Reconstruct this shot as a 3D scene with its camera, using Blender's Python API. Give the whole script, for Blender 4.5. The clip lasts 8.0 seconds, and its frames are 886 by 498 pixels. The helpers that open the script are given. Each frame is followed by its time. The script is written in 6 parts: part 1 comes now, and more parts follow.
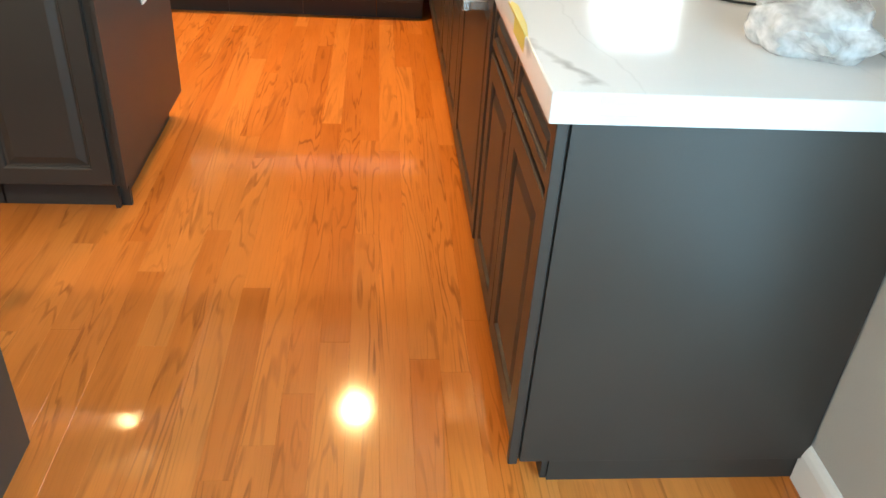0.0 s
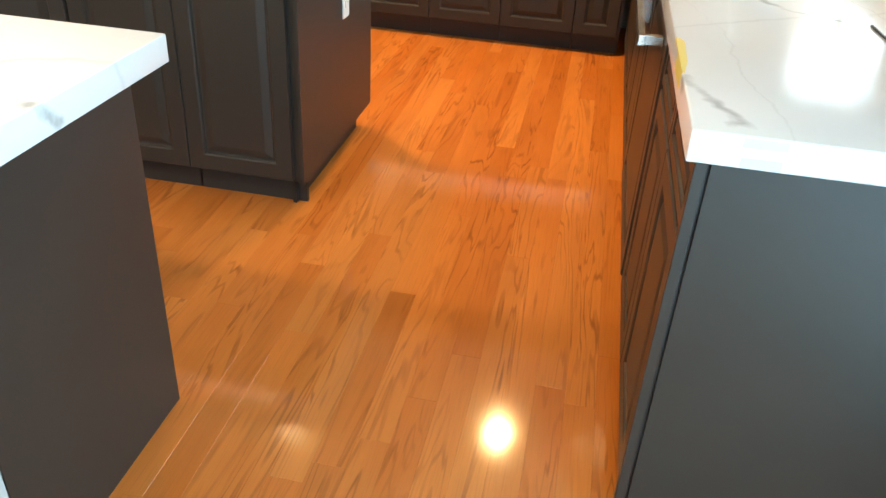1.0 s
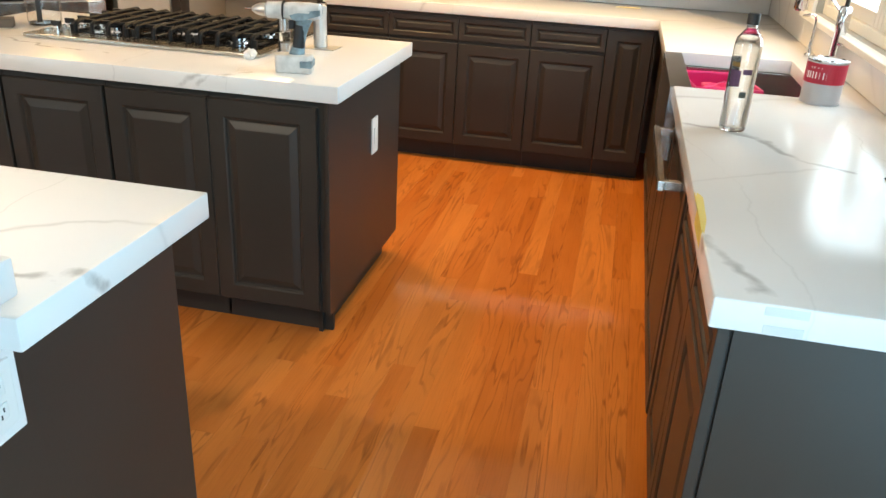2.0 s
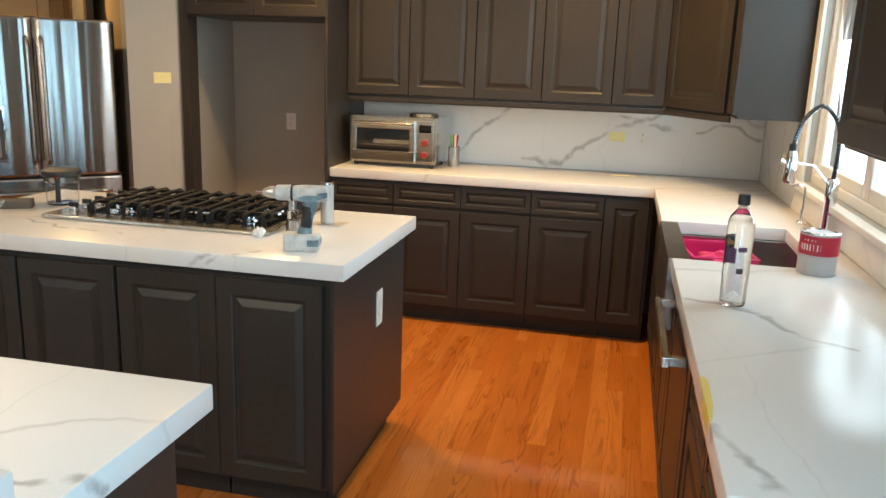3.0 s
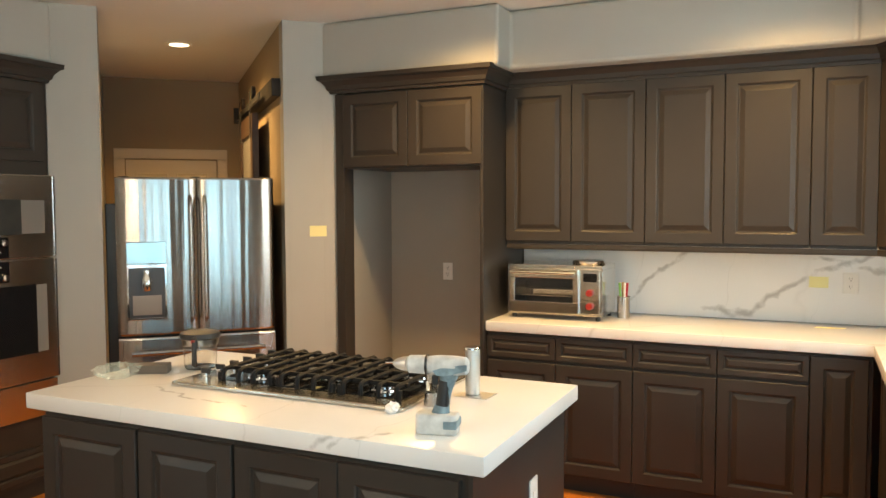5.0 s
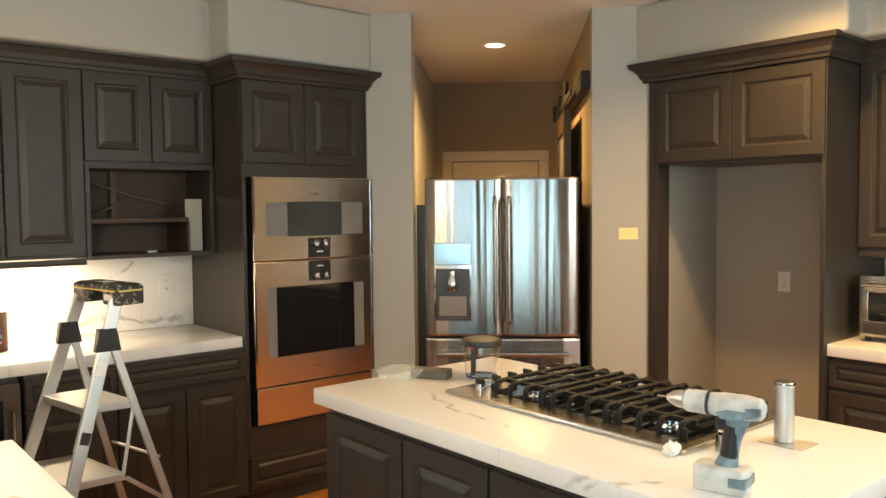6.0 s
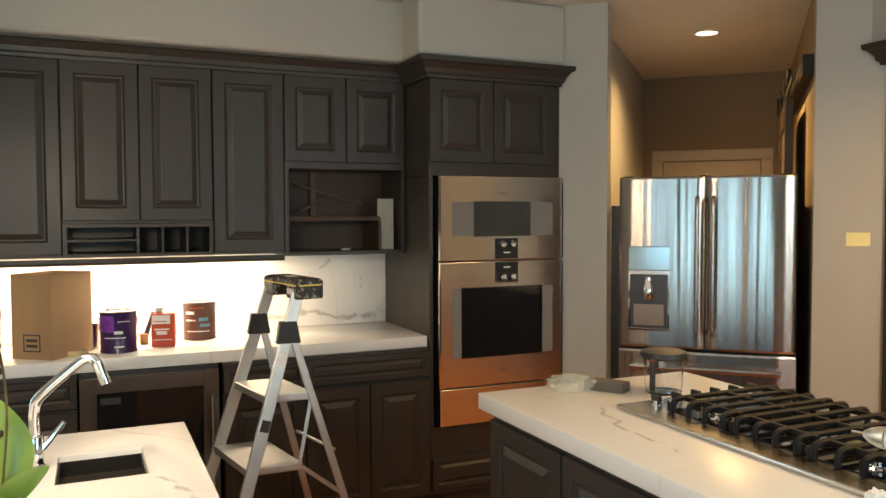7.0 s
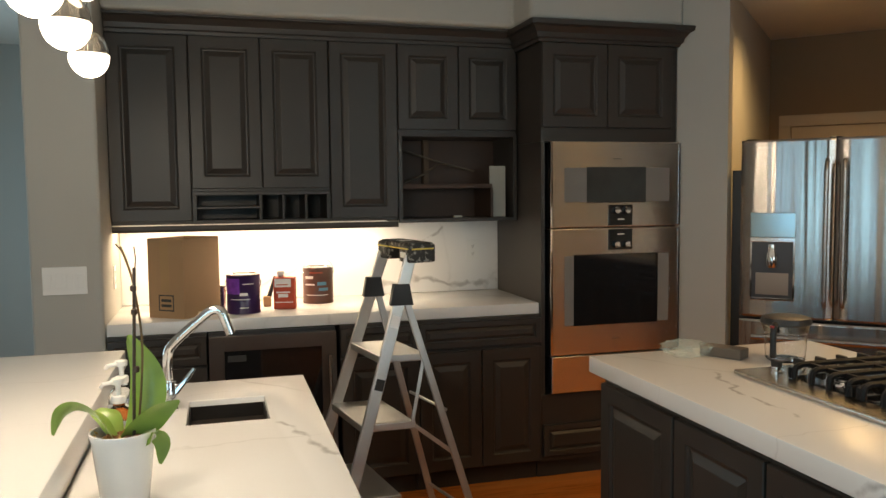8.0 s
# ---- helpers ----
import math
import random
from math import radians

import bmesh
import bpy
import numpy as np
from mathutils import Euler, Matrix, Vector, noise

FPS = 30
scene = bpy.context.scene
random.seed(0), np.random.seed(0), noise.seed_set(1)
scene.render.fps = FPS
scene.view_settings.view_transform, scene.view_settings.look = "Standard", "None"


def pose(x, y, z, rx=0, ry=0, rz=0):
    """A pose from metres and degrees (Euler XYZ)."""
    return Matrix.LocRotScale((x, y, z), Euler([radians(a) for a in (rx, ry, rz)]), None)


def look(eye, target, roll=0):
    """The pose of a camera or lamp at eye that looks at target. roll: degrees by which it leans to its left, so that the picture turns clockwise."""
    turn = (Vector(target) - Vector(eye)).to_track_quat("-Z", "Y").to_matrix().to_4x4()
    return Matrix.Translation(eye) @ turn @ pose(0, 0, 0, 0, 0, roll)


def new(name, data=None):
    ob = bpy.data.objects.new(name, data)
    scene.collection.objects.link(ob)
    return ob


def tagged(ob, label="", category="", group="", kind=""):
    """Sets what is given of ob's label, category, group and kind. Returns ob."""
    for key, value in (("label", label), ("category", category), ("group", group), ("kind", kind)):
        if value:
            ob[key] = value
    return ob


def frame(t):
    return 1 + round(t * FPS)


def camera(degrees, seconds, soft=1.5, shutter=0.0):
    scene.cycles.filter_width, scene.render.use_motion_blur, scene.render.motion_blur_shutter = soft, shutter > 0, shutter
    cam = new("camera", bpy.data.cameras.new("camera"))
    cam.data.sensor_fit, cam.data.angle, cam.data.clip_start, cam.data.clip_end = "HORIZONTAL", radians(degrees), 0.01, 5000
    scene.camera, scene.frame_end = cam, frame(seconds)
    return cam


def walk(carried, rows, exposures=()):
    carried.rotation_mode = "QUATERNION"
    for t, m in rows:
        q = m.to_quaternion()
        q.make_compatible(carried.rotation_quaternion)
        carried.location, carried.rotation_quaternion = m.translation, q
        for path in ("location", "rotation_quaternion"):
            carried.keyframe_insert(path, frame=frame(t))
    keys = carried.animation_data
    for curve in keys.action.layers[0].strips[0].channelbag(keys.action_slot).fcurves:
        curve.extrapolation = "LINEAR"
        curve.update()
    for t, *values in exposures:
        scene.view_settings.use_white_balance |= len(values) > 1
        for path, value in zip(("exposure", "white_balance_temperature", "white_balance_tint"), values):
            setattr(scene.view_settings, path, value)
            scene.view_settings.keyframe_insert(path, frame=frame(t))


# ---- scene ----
cam = camera(58.3, 8.0)
PATH = [
    (0, (-0.299, -1.223, 1.424), (-0.124, 0.451, 0.344), 3.9),
    (0.2, (-0.243, -1.238, 1.416), (-0.258, 0.462, 0.358), 4.0),
    (0.5, (-0.206, -1.24, 1.424), (-0.369, 0.442, 0.354), 3.5),
    (1, (-0.193, -1.252, 1.425), (-0.474, 0.432, 0.383), 3.6),
    (1.5, (-0.211, -1.253, 1.474), (-0.539, 0.477, 0.525), 3.8),
    (2.8, (-0.214, -1.226, 1.592), (-0.632, 0.656, 1.058), 2.0),
    (3, (-0.217, -1.236, 1.607), (-0.638, 0.666, 1.154), 2.0),
    (3.5, (-0.215, -1.227, 1.66), (-0.662, 0.707, 1.413), 1.0),
    (4, (-0.211, -1.208, 1.677), (-0.678, 0.732, 1.542), 0.9),
    (4.2, (-0.207, -1.151, 1.668), (-0.713, 0.78, 1.55), 0.9),
    (5.3, (-0.309, -0.643, 1.628), (-1.378, 1.043, 1.516), -0.4),
    (5.5, (-0.267, -0.564, 1.634), (-1.506, 1.002, 1.525), -0.2),
    (6, (-0.309, -0.359, 1.623), (-1.835, 0.931, 1.519), -0.6),
    (6.5, (-0.36, -0.202, 1.617), (-2.044, 0.871, 1.52), -0.5),
    (7, (-0.342, -0.1, 1.592), (-2.166, 0.716, 1.506), -0.2),
    (7.5, (-0.343, -0.092, 1.585), (-2.239, 0.539, 1.491), -0.5),
    (8, (-0.322, -0.091, 1.542), (-2.241, 0.453, 1.398), -0.6),
]
EXPOSURE = [(t, e, k, 10) for t, e, k in ((0, 0.80, 7500), (0.5, 0.78, 7500), (1.0, 0.70, 7500), (1.5, 0.50, 7450), (3, -0.05, 7350), (3.5, -0.06, 7350), (4.2, -0.02, 7500), (5.5, 0.30, 8600), (6.5, 0.22, 8600), (7, -0.10, 8200), (7.5, -0.46, 8100), (8, -0.66, 7850))]
walk(cam, [(t, look(eye, target, roll)) for t, eye, target, roll in PATH], EXPOSURE)

# ---- world and light ----
CEIL = 2.76
FZ = -0.02              # floor level
world = bpy.data.worlds.new("sky")
scene.world = world
world.use_nodes = True
wn = world.node_tree
sky = wn.nodes.new("ShaderNodeTexSky")
sky.sky_type, sky.sun_disc = "NISHITA", False
sky.sun_elevation, sky.sun_rotation = radians(38), radians(320)
wn.nodes["Background"].inputs[1].default_value = 0.12
wn.links.new(sky.outputs[0], wn.nodes["Background"].inputs[0])

sun = new("sun", bpy.data.lights.new("sun", "SUN"))
sun.data.energy, sun.data.angle, sun.data.color = 2.5, radians(0.6), (1.0, 0.94, 0.86)
sun.matrix_world = look((0, 0, 0), (0.5, -0.6, -0.62))


def lamp(name, kind, at, target, watts, colour, size=0.1, size_y=0.1, spot=110):
    data = bpy.data.lights.new(name, kind)
    data.energy, data.color = watts, colour
    if kind == "AREA":
        data.shape, data.size, data.size_y = "RECTANGLE", size, size_y
    elif kind == "SPOT":
        data.spot_size, data.spot_blend, data.shadow_soft_size = radians(spot), 1.0, size
    else:
        data.shadow_soft_size = size
    ob = new(name, data)
    ob.matrix_world = look(at, target)
    return ob


WARM = (1.0, 0.66, 0.30)
DAY = (0.58, 0.81, 1.0)
# recessed cans of the ceiling, the same places as their trims below
CANS = [(-1.95, 2.93), (-0.42, 3.08), (-4.37, 3.57)]
CAN_WATTS = [125, 130, 150]
for (x, y), w in zip(CANS, CAN_WATTS):
    lamp("can_lamp", "SPOT", (x, y, CEIL - 0.03), (x, y, 0), w, WARM, 0.045, spot=152)
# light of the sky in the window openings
lamp("window_lamp", "AREA", (0.74, 2.1, 1.72), (-1, 2.1, 1.5), 38, DAY, 1.6, 1.2)
# fill for the end panel, through an unseen door added for it
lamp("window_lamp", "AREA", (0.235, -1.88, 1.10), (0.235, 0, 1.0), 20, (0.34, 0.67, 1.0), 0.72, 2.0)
# this one brightens the next room's far wall; its window is made up
lamp("window_lamp", "AREA", (-5.6, -2.38, 1.30), (-5.6, 0, 1.1), 45, (0.42, 0.72, 1.0), 1.5, 1.5)
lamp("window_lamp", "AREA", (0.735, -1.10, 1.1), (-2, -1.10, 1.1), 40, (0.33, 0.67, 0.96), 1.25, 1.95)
uc = lamp("under_cabinet_lamp", "AREA", (-4.70, 0.10, 1.382), (-4.70, 0.10, 0), 21, (1.0, 0.86, 0.68), 0.06, 1.4)
uc.matrix_world = pose(-4.70, 0.12, 1.382)
BULBS = [(-2.45, -0.381, 1.882), (-2.05, -0.366, 1.880), (-1.75, -0.364, 1.881), (-2.45, -0.386, 2.065), (-2.25, -0.44, 2.03)]
for x, y, z in BULBS[:3]:
    lamp("pendant_lamp", "POINT", (x, y, z - 0.10), (x, y, 0), 16, (1.0, 0.90, 0.78), 0.04)


# ---- materials ----
def node_mat(name):
    m = bpy.data.materials.new(name)
    m.use_nodes = True
    t = m.node_tree
    return m, t, t.nodes["Principled BSDF"]


def nn(t, kind, **values):
    n = t.nodes.new(kind)
    for k, v in values.items():
        n.inputs[k].default_value = v
    return n


def ramp(t, src, stops):
    r = t.nodes.new("ShaderNodeValToRGB")
    e = r.color_ramp.elements
    e[0].position, e[0].color = stops[0][0], (*stops[0][1], 1)
    e[1].position, e[1].color = stops[-1][0], (*stops[-1][1], 1)
    for p, c in stops[1:-1]:
        k = e.new(p)
        k.color = (*c, 1)
    t.links.new(src, r.inputs[0])
    return r.outputs[0]


def coords(t, scale=(1, 1, 1), rot=(0, 0, 0)):
    g = t.nodes.new("ShaderNodeNewGeometry")
    mp = t.nodes.new("ShaderNodeMapping")
    mp.inputs["Scale"].default_value, mp.inputs["Rotation"].default_value = scale, rot
    t.links.new(g.outputs["Position"], mp.inputs[0])
    return mp.outputs[0]


def bumped(t, b, height, strength, distance=0.01):
    n = nn(t, "ShaderNodeBump", Strength=strength, Distance=distance)
    t.links.new(height, n.inputs["Height"])
    t.links.new(n.outputs[0], b.inputs["Normal"])


def surface(name, col, rough=0.5, metal=0.0, var=0.12, big=3.0, fine=120.0, bump=0.05, rvar=0.08, coat=0.0, spec=None):
    """A plain surface with mottling at two scales, uneven gloss and fine relief."""
    m, t, b = node_mat(name)
    p = coords(t)
    n1, n2 = nn(t, "ShaderNodeTexNoise", Scale=big, Detail=4.0), nn(t, "ShaderNodeTexNoise", Scale=fine, Detail=2.0)
    for n in (n1, n2):
        t.links.new(p, n.inputs["Vector"])
    lo, hi = [c * (1 - var) for c in col], [min(1, c * (1 + var)) for c in col]
    t.links.new(ramp(t, n1.outputs[0], [(0.08, lo), (0.92, hi)]), b.inputs["Base Color"])
    r = nn(t, "ShaderNodeMapRange")
    r.inputs["To Min"].default_value, r.inputs["To Max"].default_value = max(0.02, rough - rvar), rough + rvar
    t.links.new(n1.outputs[0], r.inputs[0])
    t.links.new(r.outputs[0], b.inputs["Roughness"])
    b.inputs["Metallic"].default_value = metal
    b.inputs["Coat Weight"].default_value = coat
    if spec is not None:
        b.inputs["Specular IOR Level"].default_value = spec
    if bump:
        bumped(t, b, n2.outputs[0], bump, 0.004)
    return m


def brushed(name, col, rough, axis, stretch=0.0, wave=0.0):
    """Brushed steel with streaks along one axis."""
    m, t, b = node_mat(name)
    sc = [140, 140, 140]
    sc["xyz".index(axis)] = 1.5
    n = nn(t, "ShaderNodeTexNoise", Scale=1.0, Detail=3.0)
    t.links.new(coords(t, sc), n.inputs["Vector"])
    w = nn(t, "ShaderNodeTexNoise", Scale=2.2, Detail=2.0)
    t.links.new(coords(t, (2.8, 2.8, 0.05) if wave else (1, 1, 1)), w.inputs["Vector"])
    t.links.new(ramp(t, n.outputs[0], [(0.3, [c * 0.9 for c in col]), (0.7, col)]), b.inputs["Base Color"])
    b.inputs["Metallic"].default_value, b.inputs["Roughness"].default_value = 1.0, rough
    if stretch:
        # cross-brushed sheet: reflections drawn out upright
        b.inputs["Anisotropic"].default_value = stretch
        up = t.nodes.new("ShaderNodeCombineXYZ")
        up.inputs[2].default_value = 1.0
        t.links.new(up.outputs[0], b.inputs["Tangent"])
    add = nn(t, "ShaderNodeMath")
    add.operation = "MULTIPLY_ADD"
    add.inputs[1].default_value = 0.008 if wave else 0.06
    t.links.new(n.outputs[0], add.inputs[0])
    t.links.new(w.outputs[0], add.inputs[2])
    bumped(t, b, add.outputs[0], wave or 0.10, 0.03 if wave else 0.02)
    return m


def quartz(name, rough, drawn):
    """White quartz: drawn lists the strong veins as lines of places with a half width."""
    m, t, b = node_mat(name)
    p = coords(t, rot=(0.4, 0.3, 0.5))
    warp = nn(t, "ShaderNodeTexNoise", Scale=2.3, Detail=5.0)
    t.links.new(p, warp.inputs["Vector"])
    mixv = t.nodes.new("ShaderNodeMixRGB")
    mixv.inputs[0].default_value = 0.20
    t.links.new(p, mixv.inputs[1])
    t.links.new(warp.outputs[1], mixv.inputs[2])
    masks = []
    # long drifting veins: thin shells round warped planes, fading in and out
    for way, width, seed, most in (((0.70, -0.62, 0.40), 0.014, 0.13, 0.40), ((-0.85, 0.55, 0.62), 0.010, 0.41, 0.35), ((1.9, 1.5, -1.0), 0.007, 0.77, 0.22)):
        dot = t.nodes.new("ShaderNodeVectorMath")
        dot.operation = "DOT_PRODUCT"
        dot.inputs[1].default_value = way
        t.links.new(mixv.outputs[0], dot.inputs[0])
        add = nn(t, "ShaderNodeMath")
        add.inputs[1].default_value = seed
        t.links.new(dot.outputs["Value"], add.inputs[0])
        fold = nn(t, "ShaderNodeMath")
        fold.operation = "PINGPONG"
        fold.inputs[1].default_value = 0.5
        t.links.new(add.outputs[0], fold.inputs[0])
        line = ramp(t, fold.outputs[0], [(0.0, (1, 1, 1)), (width * 0.35, (0.6, 0.6, 0.6)), (width, (0, 0, 0))])
        g = nn(t, "ShaderNodeTexNoise", Scale=1.7 + seed, Detail=2.0)
        t.links.new(p, g.inputs["Vector"])
        gate = ramp(t, g.outputs[0], [(0.36, (0.05, 0.05, 0.05)), (0.60, (most, most, most))])
        mu = nn(t, "ShaderNodeMath")
        mu.operation = "MULTIPLY"
        t.links.new(line, mu.inputs[0])
        t.links.new(gate, mu.inputs[1])
        masks.append(mu.outputs[0])
    mx = nn(t, "ShaderNodeMath")
    mx.operation = "MAXIMUM"
    t.links.new(masks[0], mx.inputs[0])
    t.links.new(masks[1], mx.inputs[1])
    my = nn(t, "ShaderNodeMath")
    my.operation = "MAXIMUM"
    t.links.new(mx.outputs[0], my.inputs[0])
    t.links.new(masks[2], my.inputs[1])
    mx = my
    # strong veins: distance to each stretch of the line, on a slightly wandering place
    g0 = t.nodes.new("ShaderNodeNewGeometry")
    wob = nn(t, "ShaderNodeTexNoise", Scale=9.0, Detail=5.0)
    t.links.new(g0.outputs["Position"], wob.inputs["Vector"])
    cen = t.nodes.new("ShaderNodeVectorMath")
    cen.operation = "MULTIPLY_ADD"
    cen.inputs[1].default_value, cen.inputs[2].default_value = (0.10, 0.10, 0.10), (-0.05, -0.05, -0.05)
    t.links.new(wob.outputs[1], cen.inputs[0])
    here = t.nodes.new("ShaderNodeVectorMath")
    t.links.new(g0.outputs["Position"], here.inputs[0])
    t.links.new(cen.outputs[0], here.inputs[1])
    for half, line in drawn:
        for a, c in zip(line, line[1:]):
            a, d = Vector(a), Vector(c) - Vector(a)
            rel = t.nodes.new("ShaderNodeVectorMath")
            rel.operation = "SUBTRACT"
            rel.inputs[1].default_value = a
            t.links.new(here.outputs[0], rel.inputs[0])
            along_ = t.nodes.new("ShaderNodeVectorMath")
            along_.operation = "DOT_PRODUCT"
            along_.inputs[1].default_value = d / d.length_squared
            t.links.new(rel.outputs[0], along_.inputs[0])
            held = t.nodes.new("ShaderNodeClamp")
            t.links.new(along_.outputs["Value"], held.inputs[0])
            foot = t.nodes.new("ShaderNodeVectorMath")
            foot.operation = "SCALE"
            foot.inputs[0].default_value = d
            t.links.new(held.outputs[0], foot.inputs["Scale"])
            dist = t.nodes.new("ShaderNodeVectorMath")
            dist.operation = "DISTANCE"
            t.links.new(rel.outputs[0], dist.inputs[0])
            t.links.new(foot.outputs[0], dist.inputs[1])
            fade = nn(t, "ShaderNodeMapRange")
            fade.inputs["From Min"].default_value, fade.inputs["From Max"].default_value = half * 0.25, half
            fade.inputs["To Min"].default_value, fade.inputs["To Max"].default_value = 0.62, 0.0
            t.links.new(dist.outputs["Value"], fade.inputs[0])
            top = nn(t, "ShaderNodeMath")
            top.operation = "MAXIMUM"
            t.links.new(mx.outputs[0], top.inputs[0])
            t.links.new(fade.outputs[0], top.inputs[1])
            mx = top
    cloud = ramp(t, warp.outputs[0], [(0.2, (0.75, 0.738, 0.72)), (0.8, (0.80, 0.79, 0.775))])
    mix = t.nodes.new("ShaderNodeMixRGB")
    mix.inputs[2].default_value = (0.30, 0.28, 0.26, 1)
    t.links.new(mx.outputs[0], mix.inputs[0])
    t.links.new(cloud, mix.inputs[1])
    t.links.new(mix.outputs[0], b.inputs["Base Color"])
    b.inputs["Roughness"].default_value = rough
    return m


def oak():
    """Stained red-oak strips: each strip its own tone, broken cathedral grain along the strip."""
    m, t, b = node_mat("stained_oak_strip")

    def math_node(op, a, v):
        q = nn(t, "ShaderNodeMath")
        q.operation = op
        t.links.new(a, q.inputs[0])
        if isinstance(v, (int, float)):
            q.inputs[1].default_value = v
        else:
            t.links.new(v, q.inputs[1])
        return q.outputs[0]

    def stretched(scale, detail, distortion=0.0):
        mp = t.nodes.new("ShaderNodeMapping")
        mp.inputs["Scale"].default_value = scale
        t.links.new(pos.outputs[0], mp.inputs[0])
        q = nn(t, "ShaderNodeTexNoise", Scale=1.0, Detail=detail, Distortion=distortion)
        t.links.new(mp.outputs[0], q.inputs["Vector"])
        return q.outputs[0]

    g, o = t.nodes.new("ShaderNodeNewGeometry"), t.nodes.new("ShaderNodeObjectInfo")
    fr = math_node("FRACT", math_node("ADD", o.outputs["Random"], g.outputs["Random Per Island"]), 0.0)
    off = t.nodes.new("ShaderNodeVectorMath")
    off.operation = "SCALE"
    off.inputs[0].default_value = (37.0, 53.0, 11.0)
    t.links.new(fr, off.inputs["Scale"])
    pos = t.nodes.new("ShaderNodeVectorMath")
    t.links.new(g.outputs["Position"], pos.inputs[0])
    t.links.new(off.outputs[0], pos.inputs[1])
    rings = math_node("SINE", math_node("MULTIPLY", stretched((9.0, 0.75, 1.0), 3.0, 0.5), 75.0), 0.0)
    line = ramp(t, rings, [(0.45, (0, 0, 0)), (1.0, (1, 1, 1))])
    # the figure comes and goes: flat-sawn patches between plain straight grain
    patch = ramp(t, stretched((7.0, 1.1, 1.0), 2.0), [(0.42, (0.06, 0.06, 0.06)), (0.62, (1, 1, 1))])
    dash = ramp(t, stretched((30.0, 6.0, 1.0), 3.0), [(0.35, (0.40, 0.40, 0.40)), (0.62, (1, 1, 1))])
    figure = math_node("MULTIPLY", math_node("MULTIPLY", line, patch), dash)
    pore = math_node("MULTIPLY", ramp(t, stretched((280.0, 7.0, 1.0), 4.0), [(0.48, (0, 0, 0)), (0.78, (1, 1, 1))]), 0.28)
    both = math_node("ADD", math_node("MULTIPLY", figure, 0.85), pore)
    tone = ramp(t, fr, [(0.0, (0.585, 0.166, 0.030)), (0.18, (0.63, 0.192, 0.038)), (0.40, (0.67, 0.212, 0.044)), (0.62, (0.605, 0.170, 0.031)), (0.82, (0.71, 0.240, 0.054)), (1.0, (0.595, 0.166, 0.030))])
    drift = ramp(t, stretched((5.0, 0.9, 1.0), 4.0), [(0.25, (0.80, 0.76, 0.72)), (0.75, (1.10, 1.12, 1.14))])
    tinted = t.nodes.new("ShaderNodeMixRGB")
    tinted.blend_type = "MULTIPLY"
    tinted.inputs[0].default_value = 1.0
    t.links.new(tone, tinted.inputs[1])
    t.links.new(drift, tinted.inputs[2])
    mix = t.nodes.new("ShaderNodeMixRGB")
    mix.inputs[2].default_value = (0.19, 0.055, 0.013, 1)
    t.links.new(math_node("MULTIPLY", both, 0.70), mix.inputs[0])
    t.links.new(tinted.outputs[0], mix.inputs[1])
    t.links.new(mix.outputs[0], b.inputs["Base Color"])
    b.inputs["Roughness"].default_value = 0.10
    b.inputs["Specular IOR Level"].default_value = 0.36
    b.inputs["Coat Weight"].default_value = 0.12
    b.inputs["Coat Roughness"].default_value = 0.08
    bumped(t, b, both, 0.02, 0.003)
    return m


def glass(name, col=(1, 1, 1), rough=0.0):
    m, t, b = node_mat(name)
    b.inputs["Base Color"].default_value = (*col, 1)
    b.inputs["Transmission Weight"].default_value = 1.0
    b.inputs["Roughness"].default_value = rough
    b.inputs["IOR"].default_value = 1.45
    return m


def film(name, col, cover, crease=0.3):
    """Thin clear film: mostly see-through, with its own gloss."""
    m, t, b = node_mat(name)
    p = coords(t)
    n = nn(t, "ShaderNodeTexNoise", Scale=28.0, Detail=4.0)
    t.links.new(p, n.inputs["Vector"])
    t.links.new(ramp(t, n.outputs[0], [(0.35, [cover * 0.5] * 3), (0.7, [min(1, cover * 2.2)] * 3)]), b.inputs["Alpha"])
    b.inputs["Base Color"].default_value = (*col, 1)
    b.inputs["Roughness"].default_value = 0.14
    bumped(t, b, n.outputs[0], crease, 0.01)
    return m


def glow(name, col, strength):
    m, t, b = node_mat(name)
    b.inputs["Base Color"].default_value = (0.8, 0.8, 0.8, 1)
    b.inputs["Emission Color"].default_value = (*col, 1)
    b.inputs["Emission Strength"].default_value = strength
    return m


CAB = surface("charcoal_cabinet_paint", (0.0385, 0.0315, 0.0262), 0.40, spec=0.36, var=0.15, bump=0.025, fine=70, rvar=0.04)
# darker than the cabinet colour: toe kicks, gap strip, toaster oven inside
DARK = surface("dark_recess_tone", (0.03, 0.027, 0.024), 0.5)
WALL = surface("greige_wall_paint", (0.40, 0.392, 0.358), 0.75, var=0.04, bump=0.14, fine=160)
ALCOVE = surface("grey_wall_paint", (0.37, 0.35, 0.30), 0.75, var=0.05, bump=0.14, fine=160)
KNOCK = surface("knockdown_wall_texture", (0.55, 0.54, 0.52), 0.7, var=0.05, bump=0.9, fine=32)
CEILP = surface("flat_ceiling_paint", (0.72, 0.69, 0.64), 0.85, var=0.03, bump=0.12, fine=140)
TRIM = surface("white_trim_paint", (0.76, 0.74, 0.69), 0.35, var=0.04, bump=0.02)
TAN = surface("tan_wall_paint", (0.34, 0.25, 0.155), 0.75, var=0.05, bump=0.14, fine=160)
RAW = surface("raw_red_brown_board", (0.055, 0.026, 0.014), 0.6, var=0.35, big=10)
SINKD = surface("dark_sink_composite", (0.018, 0.016, 0.015), 0.35)
CREAM = surface("cream_door_paint", (0.62, 0.52, 0.38), 0.4, var=0.05, bump=0.03)
